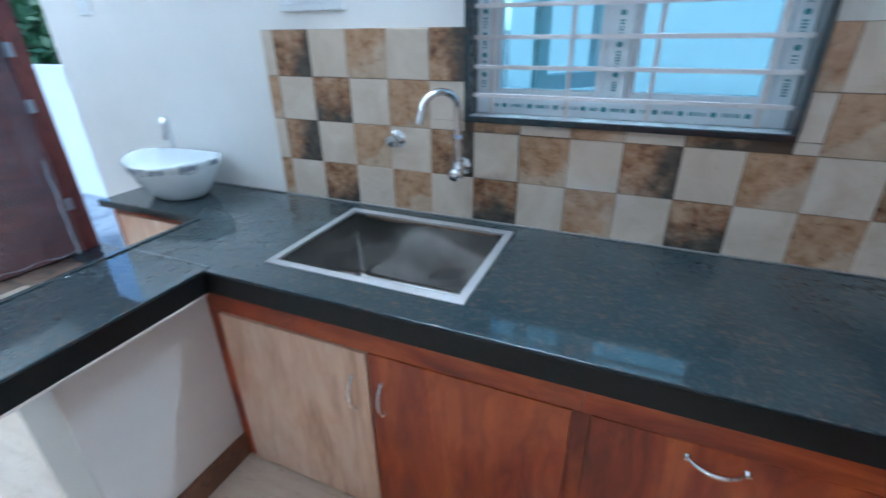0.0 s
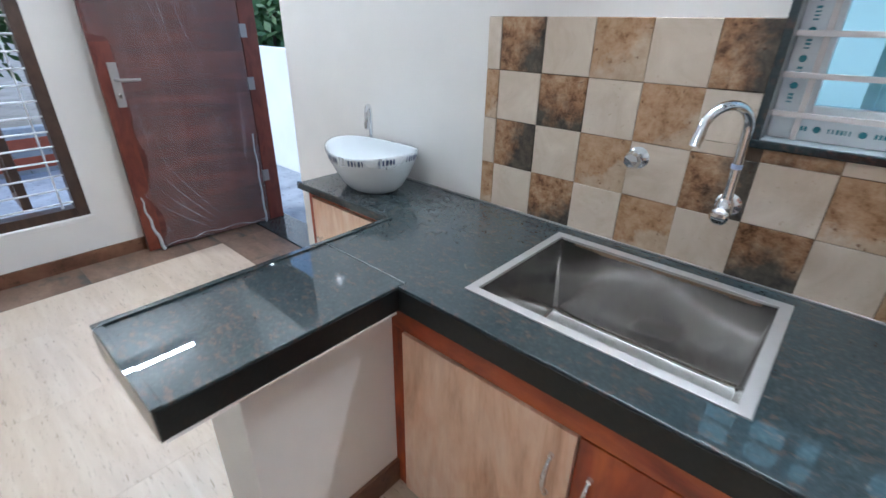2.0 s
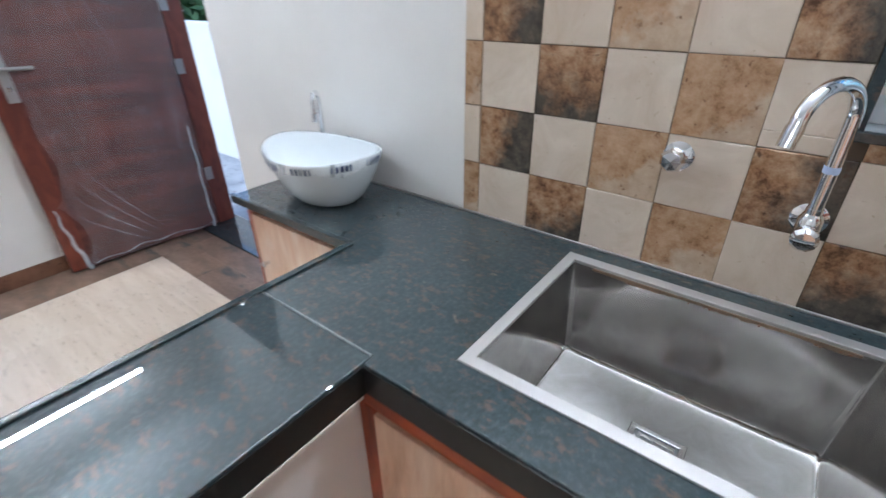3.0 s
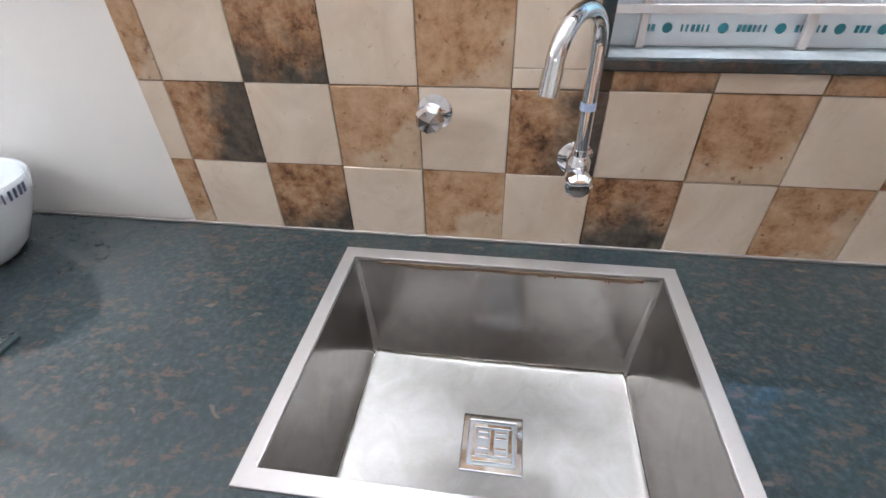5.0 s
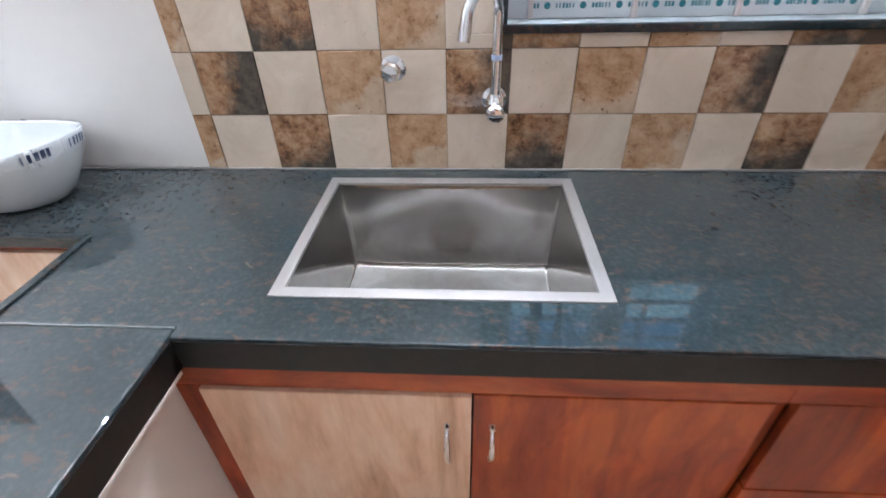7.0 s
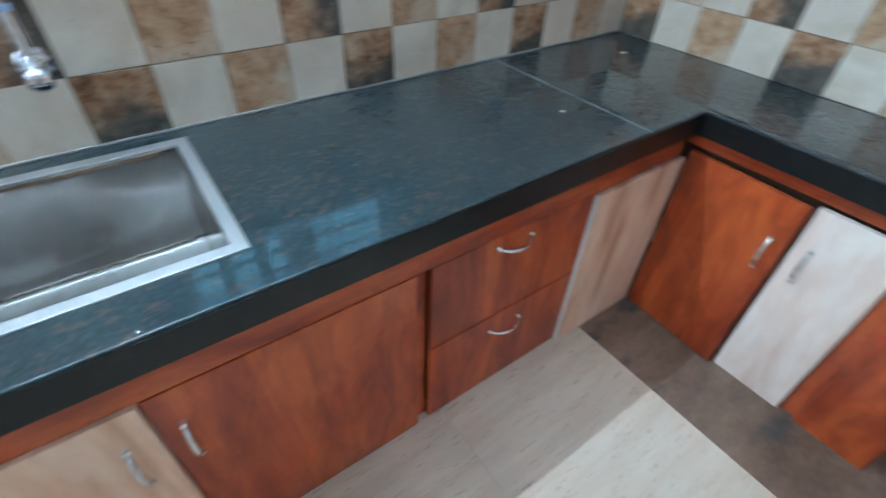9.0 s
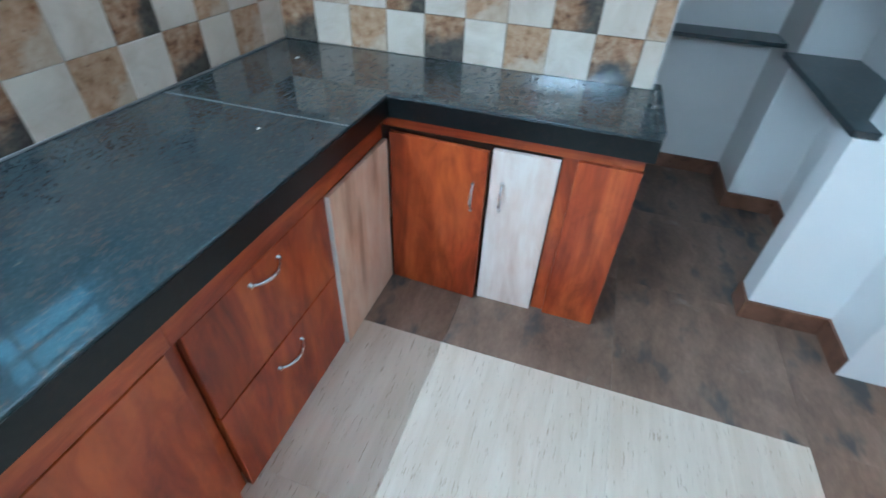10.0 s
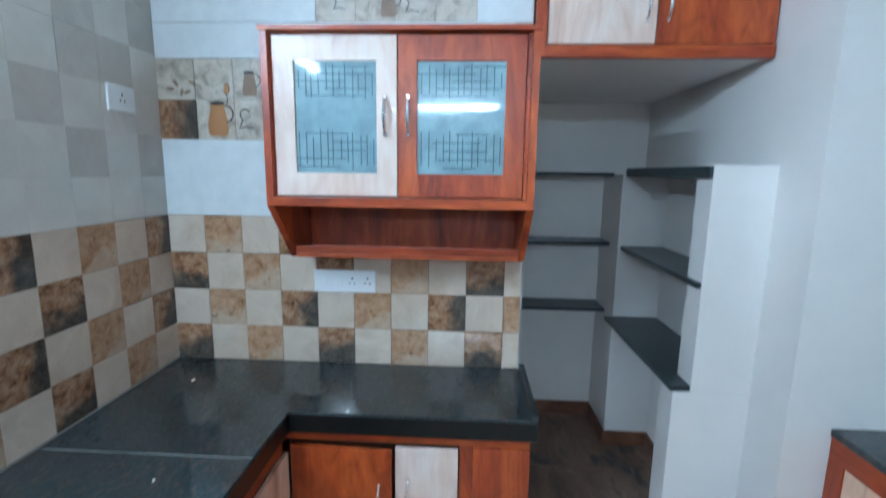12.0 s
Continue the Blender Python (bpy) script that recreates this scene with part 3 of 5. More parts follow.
tagged(part("glue_residue", bm, plain("old_glue_brown", (0.20, 0.13, 0.08), 0.7, 0.0, 0.4), sink, "brown strip of old glue under the rim"), kind="stuff")
DX, DY, DZ = 0.160, -0.290, C - 0.2535
drain = part("drain", cells([DX - 0.056, DX - 0.043, DX + 0.043, DX + 0.056], [DY - 0.056, DY - 0.043, DY + 0.043, DY + 0.056], {(i, j) for i in range(3) for j in range(3)} - {(1, 1)}, DZ, DZ + 0.006, 0.002), M_CHROME, sink, "square chrome drain with a slotted basket")
bm = boxes([(DX - 0.042, DX + 0.042, DY - 0.042, DY + 0.042, DZ, DZ + 0.0015)])
part("drain_well", bm, metal("shaded_steel", (0.30, 0.30, 0.30), 0.35), drain)
rows = [(DX - 0.036, DX + 0.036, DY + s * 0.033 - 0.004, DY + s * 0.033 + 0.004, DZ + 0.002, DZ + 0.006) for s in (-1, 1)]
rows += [(DX + s * 0.033 - 0.004, DX + s * 0.033 + 0.004, DY - 0.029, DY + 0.029, DZ + 0.002, DZ + 0.006) for s in (-1, 1)]
rows += [(DX - 0.026, DX - 0.006, DY + k, DY + k + 0.005, DZ + 0.002, DZ + 0.005) for k in (-0.024, -0.013, 0.008, 0.019)]
rows += [(DX + 0.006, DX + 0.026, DY + k, DY + k + 0.005, DZ + 0.002, DZ + 0.005) for k in (-0.024, -0.013, 0.008, 0.019)]
rows += [(DX - 0.004, DX + 0.004, DY - 0.026, DY + 0.026, DZ + 0.002, DZ + 0.006)]
part("drain_basket", boxes(rows, 0.001), M_CHROME, drain)

# ---- sink tap and valve ----
tap = thing("kitchen_tap", (0.268, 0.0, 1.0), "chrome swan neck wall tap above the sink", "tap")
part("wall_flange", lathe([(0.0, 0.0), (0.030, 0.0), (0.030, 0.006), (0.022, 0.012), (0.016, 0.014), (0.016, 0.040), (0.0, 0.040)], (0.268, 0.0, 1.0), "Y", 28), M_CHROME, tap, smooth=True)
part("body", lathe([(0.0, -0.028), (0.015, -0.028), (0.019, -0.015), (0.019, 0.018), (0.014, 0.028), (0.0, 0.028)], (0.268, -0.046, 0.998), "Z", 24), M_CHROME, tap, smooth=True)
part("knob", lathe([(0.0, 0.0), (0.013, 0.0), (0.021, 0.008), (0.022, 0.026), (0.016, 0.034), (0.0, 0.036)], (0.268, -0.060, 0.990), "Y", 10), M_CHROME, tap, smooth=True)
part("collar", lathe([(0.0, 0.0), (0.013, 0.0), (0.013, 0.010), (0.0, 0.010)], (0.268, -0.046, 1.026), "Z", 20), M_CHROME, tap, smooth=True)
e0, e1 = Vector((0.268, -0.046, 1.19)), Vector((0.200, -0.167, 1.19))
mid, half = (e0 + e1) / 2, (e1 - e0) / 2
pts = [(0.268, -0.046, 1.03), (0.268, -0.046, 1.11)] + [mid - half * math.cos(a) + Vector((0, 0, 0.056 * math.sin(a))) for a in (math.pi * k / 14 for k in range(14))]
pts += [e1 + Vector((0.0, 0.0, -0.002)), e1 + Vector((-0.003, -0.006, -0.024))]
part("spout", sweep(pts, 0.0115, 16), M_CHROME, tap, smooth=True)
part("spout_tip", sweep([e1 + Vector((0, 0, 0.002)), e1 + Vector((-0.004, -0.007, -0.028))], 0.0128, 16), M_CHROME, tap, smooth=True)
part("paper_band", sweep([(0.268, -0.046, 1.100), (0.268, -0.046, 1.112)], 0.0119, 16), M_BAND, tap, "pale blue paper band")
valve = thing("water_valve", (0.025, 0.0, 1.073), "small chrome water valve with a round knob", "valve")
part("flange", lathe([(0.0, 0.0), (0.030, 0.0), (0.030, 0.004), (0.020, 0.010), (0.013, 0.012), (0.013, 0.020), (0.0, 0.020)], (0.027, 0.0, 1.073), "Y", 26), M_CHROME, valve, smooth=True)
part("knob", lathe([(0.0, 0.0), (0.016, 0.0), (0.024, 0.006), (0.025, 0.022), (0.019, 0.032), (0.0, 0.034)], (0.024, -0.018, 1.072), "Y", 7), M_CHROME, valve)


for x, y, w in ((1.905, -0.185, 0.011), (1.345, -0.42, 0.006)):
    solid("plaster_crumb", lathe([(0.0, 0.0), (w, 0.0), (w * 0.7, 0.003), (0.0, 0.004)], (x, y, C), "Z", 7, (1.0, 0.6)), M_CREAMPAINT, "small white plaster crumb on the granite worktop", "debris")


# ---- base cabinets ----
def bow_handle(p, q, out, parent):
    """A chrome bow handle between two feet, standing out along out."""
    p, q, out = Vector(p), Vector(q), Vector(out)
    bm = sweep(arc(p, q, out * 0.026, 13), [0.0045, 0.0045, 0.005, 0.0055, 0.006, 0.0065, 0.0065, 0.0065, 0.006, 0.0055, 0.005, 0.0045, 0.0045], 10)
    for f in (p, q):
        sweep([f, f + out * 0.009], [0.0085, 0.006], 10, bm)
    return part("handle", bm, M_CHROME, parent, "chrome bow handle", True)


FY = -0.588
cab1 = thing("sink_cabinet", (0.2, FY, FZ), "red-brown base cabinet with one pale maple door", "cabinet")
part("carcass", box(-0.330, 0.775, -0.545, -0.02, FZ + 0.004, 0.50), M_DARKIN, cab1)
part("top_rail", box(-0.342, 0.775, FY - 0.010, FY + 0.03, 0.649, 0.737, 0.002), M_REDH, cab1)
part("stile", box(-0.342, -0.296, FY - 0.010, FY + 0.03, FZ, 0.649, 0.002), M_RED, cab1)
part("divider", box(0.750, 0.797, FY + 0.012, FY + 0.04, FZ, 0.649, 0.001), M_RED, cab1)
d = part("door", box(-0.293, 0.221, FY - 0.018, FY + 0.004, FZ + 0.004, 0.647, 0.002), M_MAPLE, cab1, "pale maple door")
bow_handle((0.174, FY - 0.018, 0.560), (0.174, FY - 0.018, 0.442), (0, -1, 0), d)
d = part("door", box(0.224, 0.757, FY - 0.012, FY + 0.004, FZ + 0.004, 0.647, 0.002), M_RED, cab1)
bow_handle((0.262, FY - 0.012, 0.552), (0.262, FY - 0.012, 0.447), (0, -1, 0), d)

cab2 = thing("drawer_cabinet", (1.2, FY, FZ), "red-brown base cabinet with two drawers and maple corner door", "cabinet")
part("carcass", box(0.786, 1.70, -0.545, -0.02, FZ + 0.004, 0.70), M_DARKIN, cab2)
part("top_rail", box(0.7755, 1.722, FY - 0.010, FY + 0.03, 0.649, 0.737, 0.002), M_REDH, cab2)
for z0, z1, zm, xa in ((0.361, 0.647, 0.612, 0.994), (FZ + 0.006, 0.355, 0.292, 1.006)):
    d = part("drawer_front", box(0.799, 1.350, FY - 0.010, FY + 0.010, z0, z1, 0.002), M_RED, cab2)
    bow_handle((xa, FY - 0.010, zm), (xa + 0.108, FY - 0.010, zm), (0, -1, -0.25), d)
d = part("corner_door", box(1.335, 1.728, FY - 0.026, FY - 0.0105, FZ + 0.002, 0.648, 0.002), M_MAPLE, cab2, "pale maple corner door with white edge")
part("edge_band", box(1.3322, 1.3352, FY - 0.0258, FY - 0.0107, FZ + 0.004, 0.646), M_EDGE, d)

FX = 1.746
cab3 = thing("end_cabinet", (FX, -1.0, FZ), "red-brown base cabinet with ajar wood and pale doors", "cabinet")
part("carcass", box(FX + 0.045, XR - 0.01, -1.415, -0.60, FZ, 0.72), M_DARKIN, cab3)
part("top_rail", box(FX, FX + 0.03, -1.436, -0.590, 0.688, 0.737, 0.002), laminate("red_brown_end_rail", (0.11, 0.013, 0.003), (0.335, 0.044, 0.008), (0.52, 0.110, 0.021), 0.32, (9.0, 1.0, 9.0)), cab3)
part("stile", box(FX + 0.004, FX + 0.03, -1.247, -1.200, FZ, 0.688, 0.001), M_RED, cab3)
part("end_panel", box(FX - 0.014, XR - 0.004, -1.436, -1.247, FZ, 0.687, 0.002), M_RED, cab3)


def swung(x, y0, y1, z0, z1, thick, degrees, bm=None):
    """A door leaf hinged at y0 in the plane x, swung out by some degrees."""
    bm = box(x - thick, x, y1, y0, z0, z1, 0.002)
    bmesh.ops.rotate(bm, verts=bm.verts, cent=(x, y0, z0), matrix=Matrix.Rotation(radians(degrees), 3, "Z"))
    return bm


d = part("door", swung(FX, -0.622, -0.973, FZ + 0.003, 0.676, 0.018, -3.0), M_RED, cab3)
bow_handle((FX - 0.034, -0.930, 0.555), (FX - 0.034, -0.930, 0.450), (-1, 0, 0), d)
d = part("door", box(FX - 0.018, FX, -1.196, -0.983, FZ + 0.003, 0.680, 0.002), M_MAPLEPALE, cab3, "pale whitish maple door")
bow_handle((FX - 0.018, -1.026, 0.562), (FX - 0.018, -1.026, 0.458), (-1, 0, 0), d)

basin_cab = thing("basin_cabinet", (-0.85, -0.33, FZ), "narrow maple cabinet with red-brown frame under the basin", "cabinet")
part("carcass", box(-1.118, -0.624, -0.310, -0.02, FZ, 0.785), M_MAPLE, basin_cab)
part("frame", boxes([(-1.122, -1.092, -0.332, -0.311, FZ, 0.785), (-1.092, -0.625, -0.332, -0.311, 0.765, 0.785), (-0.650, -0.625, -0.332, -0.311, FZ, 0.765)], 0.0015), M_RED, basin_cab)
d = part("door", box(-1.090, -0.652, -0.340, -0.3115, 0.02, 0.762, 0.002), M_MAPLE, basin_cab)
part("knob", lathe([(0.0, 0.0), (0.006, 0.0), (0.006, 0.012), (0.011, 0.016), (0.011, 0.022), (0.0, 0.024)], (-1.045, -0.340, 0.60), "Y", 16), M_CHROME, d, smooth=True)

# ---- wash basin ----
BX, BY = -0.915, -0.168
basin = thing("wash_basin", (BX, BY, C), "white oval ceramic vessel basin wrapped in clear film", "wash basin")
outer = [(0.0, 0.0), (0.52, 0.0), (0.58, 0.006), (0.70, 0.030), (0.84, 0.075), (0.94, 0.115), (1.0, 0.148), (0.99, 0.155), (0.965, 0.152), (0.90, 0.115), (0.76, 0.060), (0.50, 0.028), (0.0, 0.022)]
bm = lathe([(r, h) for r, h in outer], (0, 0, 0), "Z", 56)
for v in bm.verts:
    a = math.atan2(v.co.y, v.co.x)
    lift = 0.010 * math.cos(2 * a) * max(0.0, v.co.z - 0.05) / 0.1
    v.co = Vector((BX + v.co.x * 0.205, BY + v.co.y * 0.152, C + v.co.z + lift))
bowl_ob = part("bowl", bm, M_CERAMIC, basin, smooth=True)
bm = bmesh.new()
ring_a, ring_b = [], []
random.seed(5)
for s in range(72):
    a = 2 * math.pi * s / 72
    w = 0.008 * math.sin(5 * a + 1) + 0.005 * random.uniform(-1, 1)
    lift = 0.010 * math.cos(2 * a)
    for ring, r, h in ((ring_a, 1.008, 0.158), (ring_b, 0.985, 0.126 + w)):
        ring.append(bm.verts.new((BX + r * 0.206 * math.cos(a), BY + r * 0.153 * math.sin(a), C + h + lift)))
for s in range(72):
    bm.faces.new((ring_a[s], ring_a[(s + 1) % 72], ring_b[(s + 1) % 72], ring_b[s]))
film = part("rim_film", bm, clear_film("thin_basin_film", (0.86, 0.88, 0.9), 0.22, 0.2), basin, "crinkled clear film round the rim", True)
bm = bmesh.new()
for s, count in ((-2.62, 5), (-1.98, 5), (-1.34, 5), (-0.70, 5), (-0.06, 5)):
    for k in range(count):
        a0, a1 = s + k * 0.075, s + k * 0.075 + random.choice((0.022, 0.040, 0.055))
        quad = []
        for a, h in ((a0, 0.129), (a1, 0.129), (a1, 0.149), (a0, 0.149)):
            r = 1.012 + (h - 0.148) * 1.2
            quad.append(bm.verts.new((BX + r * 0.206 * math.cos(a), BY + r * 0.153 * math.sin(a), C + h + 0.010 * math.cos(2 * a))))
        bm.faces.new(quad)
tagged(part("film_print", bm, M_NAVY, film, "dark blue printed bars on the film"), kind="stuff")
btap = thing("basin_tap", (-1.075, -0.035, C), "tall slim chrome basin tap", "tap")
part("base", lathe([(0.0, 0.0), (0.024, 0.0), (0.024, 0.008), (0.014, 0.014), (0.0, 0.014)], (-1.070, -0.035, C), "Z", 20), M_CHROME, btap, smooth=True)
reach = Vector((0.030, -0.044, 0))
up0 = Vector((-1.070, -0.035, C))
pts = [up0 + Vector((0, 0, 0.01)), up0 + Vector((0, 0, 0.25))] + [up0 + reach * (1 - math.cos(a)) / 2 + Vector((0, 0, 0.25 + 0.032 * math.sin(a))) for a in (math.pi * k / 8 for k in range(1, 9))] + [up0 + reach + Vector((0, 0, 0.205))]
part("spout", sweep(pts, 0.0085, 12), M_CHROME, btap, smooth=True)
part("tip", sweep([up0 + reach + Vector((0, 0, 0.222)), up0 + reach + Vector((0, 0, 0.196))], 0.0115, 12), M_CHROME, btap, smooth=True)

# ---- wall cabinet with frosted glass doors ----
UX = 1.777
wcab = thing("wall_cabinet", (2.0, -1.0, 1.29), "red-brown wall cabinet with frosted glass doors and open shelf", "cabinet")
Y0, Y1 = -1.414, -0.570
part("back_panel", box(XR - 0.016, XR - 0.006, Y0, Y1, 1.292, 2.013), M_RED, wcab)
for y in (Y0, Y1 - 0.022):
    bm = bmesh.new()
    prof = [(UX - 0.020, 2.014), (XR - 0.016, 2.014), (XR - 0.016, 1.290), (1.945, 1.290), (UX - 0.020, 1.488)]
    a = [bm.verts.new((x, y, z)) for x, z in prof]
    b = [bm.verts.new((x, y + 0.022, z)) for x, z in prof]
    bm.faces.new(a)
    bm.faces.new(b[::-1])
    for k in range(5):
        bm.faces.new((a[k], b[k], b[(k + 1) % 5], a[(k + 1) % 5]))
    part("side_panel", bm, M_RED, wcab)
for ya, yb in ((Y0 + 0.022, -1.380), (-0.597, Y1 - 0.022)):
    part("filler", box(UX + 0.003, UX + 0.018, ya, yb, 1.519, 2.013), M_RED, wcab)
RAILY = bpy.data.materials["red_brown_end_rail"]
part("top_panel", box(UX - 0.026, XR - 0.016, Y0 - 0.004, Y1 + 0.004, 2.014, 2.030, 0.003), RAILY, wcab)
part("bottom_panel", box(UX - 0.022, XR - 0.016, Y0 + 0.022, Y1 - 0.022, 1.488, 1.518, 0.003), RAILY, wcab)
part("shelf", box(1.930, XR - 0.016, Y0 + 0.022, Y1 - 0.022, 1.291, 1.307, 0.002), RAILY, wcab)
part("shelf_lip", box(1.928, 1.940, Y0 + 0.022, Y1 - 0.022, 1.307, 1.334, 0.002), RAILY, wcab)
for y0, y1, m, g0, g1, hy in ((-0.985, -0.598, M_MAPLEPALE, -0.921, -0.664, -0.948), (-1.378, -0.988, M_RED, -1.317, -1.047, -1.020)):
    z0, z1, gz0, gz1 = 1.522, 2.008, 1.595, 1.933
    ring = cells([y0, g0, g1, y1], [z0, gz0, gz1, z1], {(i, j) for i in range(3) for j in range(3)} - {(1, 1)}, -UX - 0.02, -UX, 0.0015)
    for v in ring.verts:
        v.co = Vector((-v.co.z, v.co.x, v.co.y))
    d = part("door", ring, m, wcab, "pale maple door frame" if m is M_MAPLEPALE else "")
    part("glass", box(UX + 0.008, UX + 0.012, g0 - 0.004, g1 + 0.004, gz0 - 0.004, gz1 + 0.004), M_FROST, d, "bluish frosted glass with etched lines")
    rows = []
    random.seed(11 if m is M_MAPLEPALE else 12)
    for zb, zt in ((gz0 + 0.005, gz0 + 0.135), (gz0 + 0.225, gz1 - 0.005)):
        for k in range(12):
            y = g0 + (g1 - g0) * (k + 0.5 + random.uniform(-0.2, 0.2)) / 12
            e = random.uniform(0.0, 0.035)
            rows.append((UX + 0.0065, UX + 0.0078, y - 0.0015, y + 0.0015, zb + e, zt - random.uniform(0.0, 0.03)))
        for k in range(5):
            z = zb + (zt - zb) * (k + 0.5) / 5
            ya = g0 + (g1 - g0) * random.uniform(0.0, 0.45)
            rows.append((UX + 0.0062, UX + 0.0064, ya, min(g1, ya + random.uniform(0.10, 0.20)), z - 0.0015, z + 0.0015))
    tagged(part("etched_pattern", boxes(rows), M_FROSTLINE, d), kind="stuff")
    bow_handle((UX, hy, 1.825), (UX, hy, 1.715), (-1, 0, 0), d)

# ---- loft cabinet over the pantry ----
loft = thing("loft_cabinet", (2.2, -1.9, 2.02), "overhead loft cabinet with maple and red-brown doors", "cabinet")
part("soffit_box", box(2.125, 3.22, -2.285, -1.4355, 2.022, 2.07), M_WALL, loft, "white painted underside")
part("bottom_rail", box(2.095, 2.125, -2.285, -1.480, 2.018, 2.062, 0.002), RAILY, loft)
part("side_stile", box(2.085, 2.125, -1.480, -1.440, 2.018, 2.72, 0.002), M_RED, loft)
part("back_box", box(2.14, 3.20, -2.282, -1.45, 2.07, 2.72), M_DARKIN, loft)
for y0, y1, m, hy in ((-1.866, -1.484, M_MAPLEPALE, -1.832), (-2.283, -1.870, M_RED, -1.905)):
    d = part("door", box(2.100, 2.120, y0, y1, 2.066, 2.70, 0.002), m, loft)
    bow_handle((2.100, hy, 2.255), (2.100, hy, 2.145), (-1, 0, 0), d)
part("top_rail", box(2.095, 2.125, -2.285, -1.480, 2.702, 2.74, 0.002), RAILY, loft)

# ---- pantry shelves ----
for z in (0.81, 1.212, 1.612):
    solid("pantry_shelf", box(3.02, 3.22, -2.045, -1.4355, z - 0.020, z, 0.002), M_GRANITE_DULL, "dark granite shelf along the pantry back wall", "shelf")
    solid("recess_shelf", box(2.004, 2.868, -2.286, -2.058 if z > 1 else -1.997, z - 0.020, z + (0.024 if z > 1.6 else 0.002), 0.003), M_GRANITE_DULL, "dark granite shelf in the white wall recess", "shelf")

# ---- low unit with granite top ----
unit = thing("low_cabinet", (1.4, -2.7, FZ), "low cabinet with dark granite top and maple doors", "cabinet")
part("granite_top", box(0.30, 1.796, -3.0, -2.435, 0.752, 0.778, 0.003), M_GRANITE, unit)
part("carcass", box(0.32, 1.79, -2.98, -2.47, FZ + 0.002, 0.70), M_DARKIN, unit)
part("top_rail", box(0.32, 1.796, -2.462, -2.440, 0.675, 0.752, 0.002), M_REDH, unit)
part("post", box(1.735, 1.796, -2.462, -2.440, FZ, 0.675, 0.002), M_RED, unit)
part("post", box(1.03, 1.08, -2.462, -2.440, FZ, 0.675, 0.002), M_RED, unit)
part("door", box(1.083, 1.732, -2.464, -2.444, FZ + 0.004, 0.672, 0.002), M_MAPLE, unit, "pale maple door")
part("door", box(0.33, 1.027, -2.464, -2.444, FZ + 0.004, 0.672, 0.002), M_MAPLE, unit, "pale maple door")


# ---- switches and sockets ----
def switch_plate(m, w, h, gangs, holes, label):
    """A white modular plate in the plane y = 0 facing -y, then moved by m."""
    root = thing("switch_plate", (0, 0, 0), label, "switch")
    body = part("plate", box(-w / 2, w / 2, -0.011, 0.0, -h / 2, h / 2, 0.004), M_PLASTIC, root)
    n = gangs + len(holes)
    for k in range(n):
        x = -w / 2 + w * (k + 0.5) / n
        if k < gangs:
            part("rocker", box(x - w / n * 0.36, x + w / n * 0.36, -0.015, -0.010, -h * 0.28, h * 0.28, 0.002), M_PLASTIC, root)
        else:
            bm = bmesh.new()
            for dx, dz, r in ((0, 0.013, 0.004), (-0.010, -0.007, 0.003), (0.010, -0.007, 0.003)):
                lathe([(0.0, 0.0), (r, 0.0), (r, 0.002), (0.0, 0.002)], (x + dx, -0.0105, dz), "Y", 10, bm=bm)
            part("socket_hole", bm, M_HOLE, root)
    root.matrix_basis = m
    return root


switch_plate(pose(-0.275, 0.008, 1.518), 0.255, 0.09, 4, [1], "white modular switch plate on the white wall")
switch_plate(pose(-1.440, 0.008, 1.525), 0.075, 0.085, 1, [], "small white single switch on the white wall")
switch_plate(pose(1.907, 0.0, 1.836), 0.125, 0.09, 0, [1], "white single socket on the grey tiled wall")
switch_plate(pose(XR, -0.720, 1.161, 0, 0, -90), 0.25, 0.092, 2, [1, 1], "white double socket plate on the tiled backsplash")

# ---- kitchen window ----
window_1 = thing("window_1", ((WX0 + WX1) / 2, 0.1, WZ0), "white taped window with pale grille in granite surround", "window", "", "structure")
part("window_sill", box(WX0, WX1, -0.012, 0.30, WZ0, WZ0 + 0.019, 0.003), M_GRANITE, window_1, "black granite sill")
part("dust", box(WX0 + 0.019, WX1 - 0.019, -0.007, 0.060, WZ0 + 0.0192, WZ0 + 0.0200), plain("pale_sill_dust", (0.30, 0.33, 0.34), 0.9, 0.0, 0.35), window_1, "pale building dust on the sill")
for x in (WX0, WX1 - 0.018):
    part("granite_jamb", box(x, x + 0.018, -0.010, 0.30, WZ0 + 0.019, WZ1, 0.002), M_GRANITE, window_1)
part("granite_head", box(WX0 + 0.018, WX1 - 0.018, -0.010, 0.30, WZ1 - 0.018, WZ1, 0.002), M_GRANITE, window_1)
WA, WB, WS = WX0 + 0.018, WX1 - 0.018, WZ0 + 0.019
YF = 0.062
frame_bm = boxes([(WA, WA + 0.048, YF, YF + 0.06, WS, WZ1 - 0.018), (WB - 0.048, WB, YF, YF + 0.06, WS, WZ1 - 0.018), (WA + 0.048, WB - 0.048, YF, YF + 0.06, WS, WS + 0.052),
                  (WA + 0.048, WB - 0.048, YF, YF + 0.06, WZ1 - 0.07, WZ1 - 0.018), (0.675, 0.735, YF, YF + 0.06, WS + 0.052, WZ1 - 0.07)], 0.003)
part("window_frame", frame_bm, M_TAPE, window_1, "white profile with protective tape")
bm, dots = bmesh.new(), bmesh.new()
random.seed(3)
x = WA + 0.055
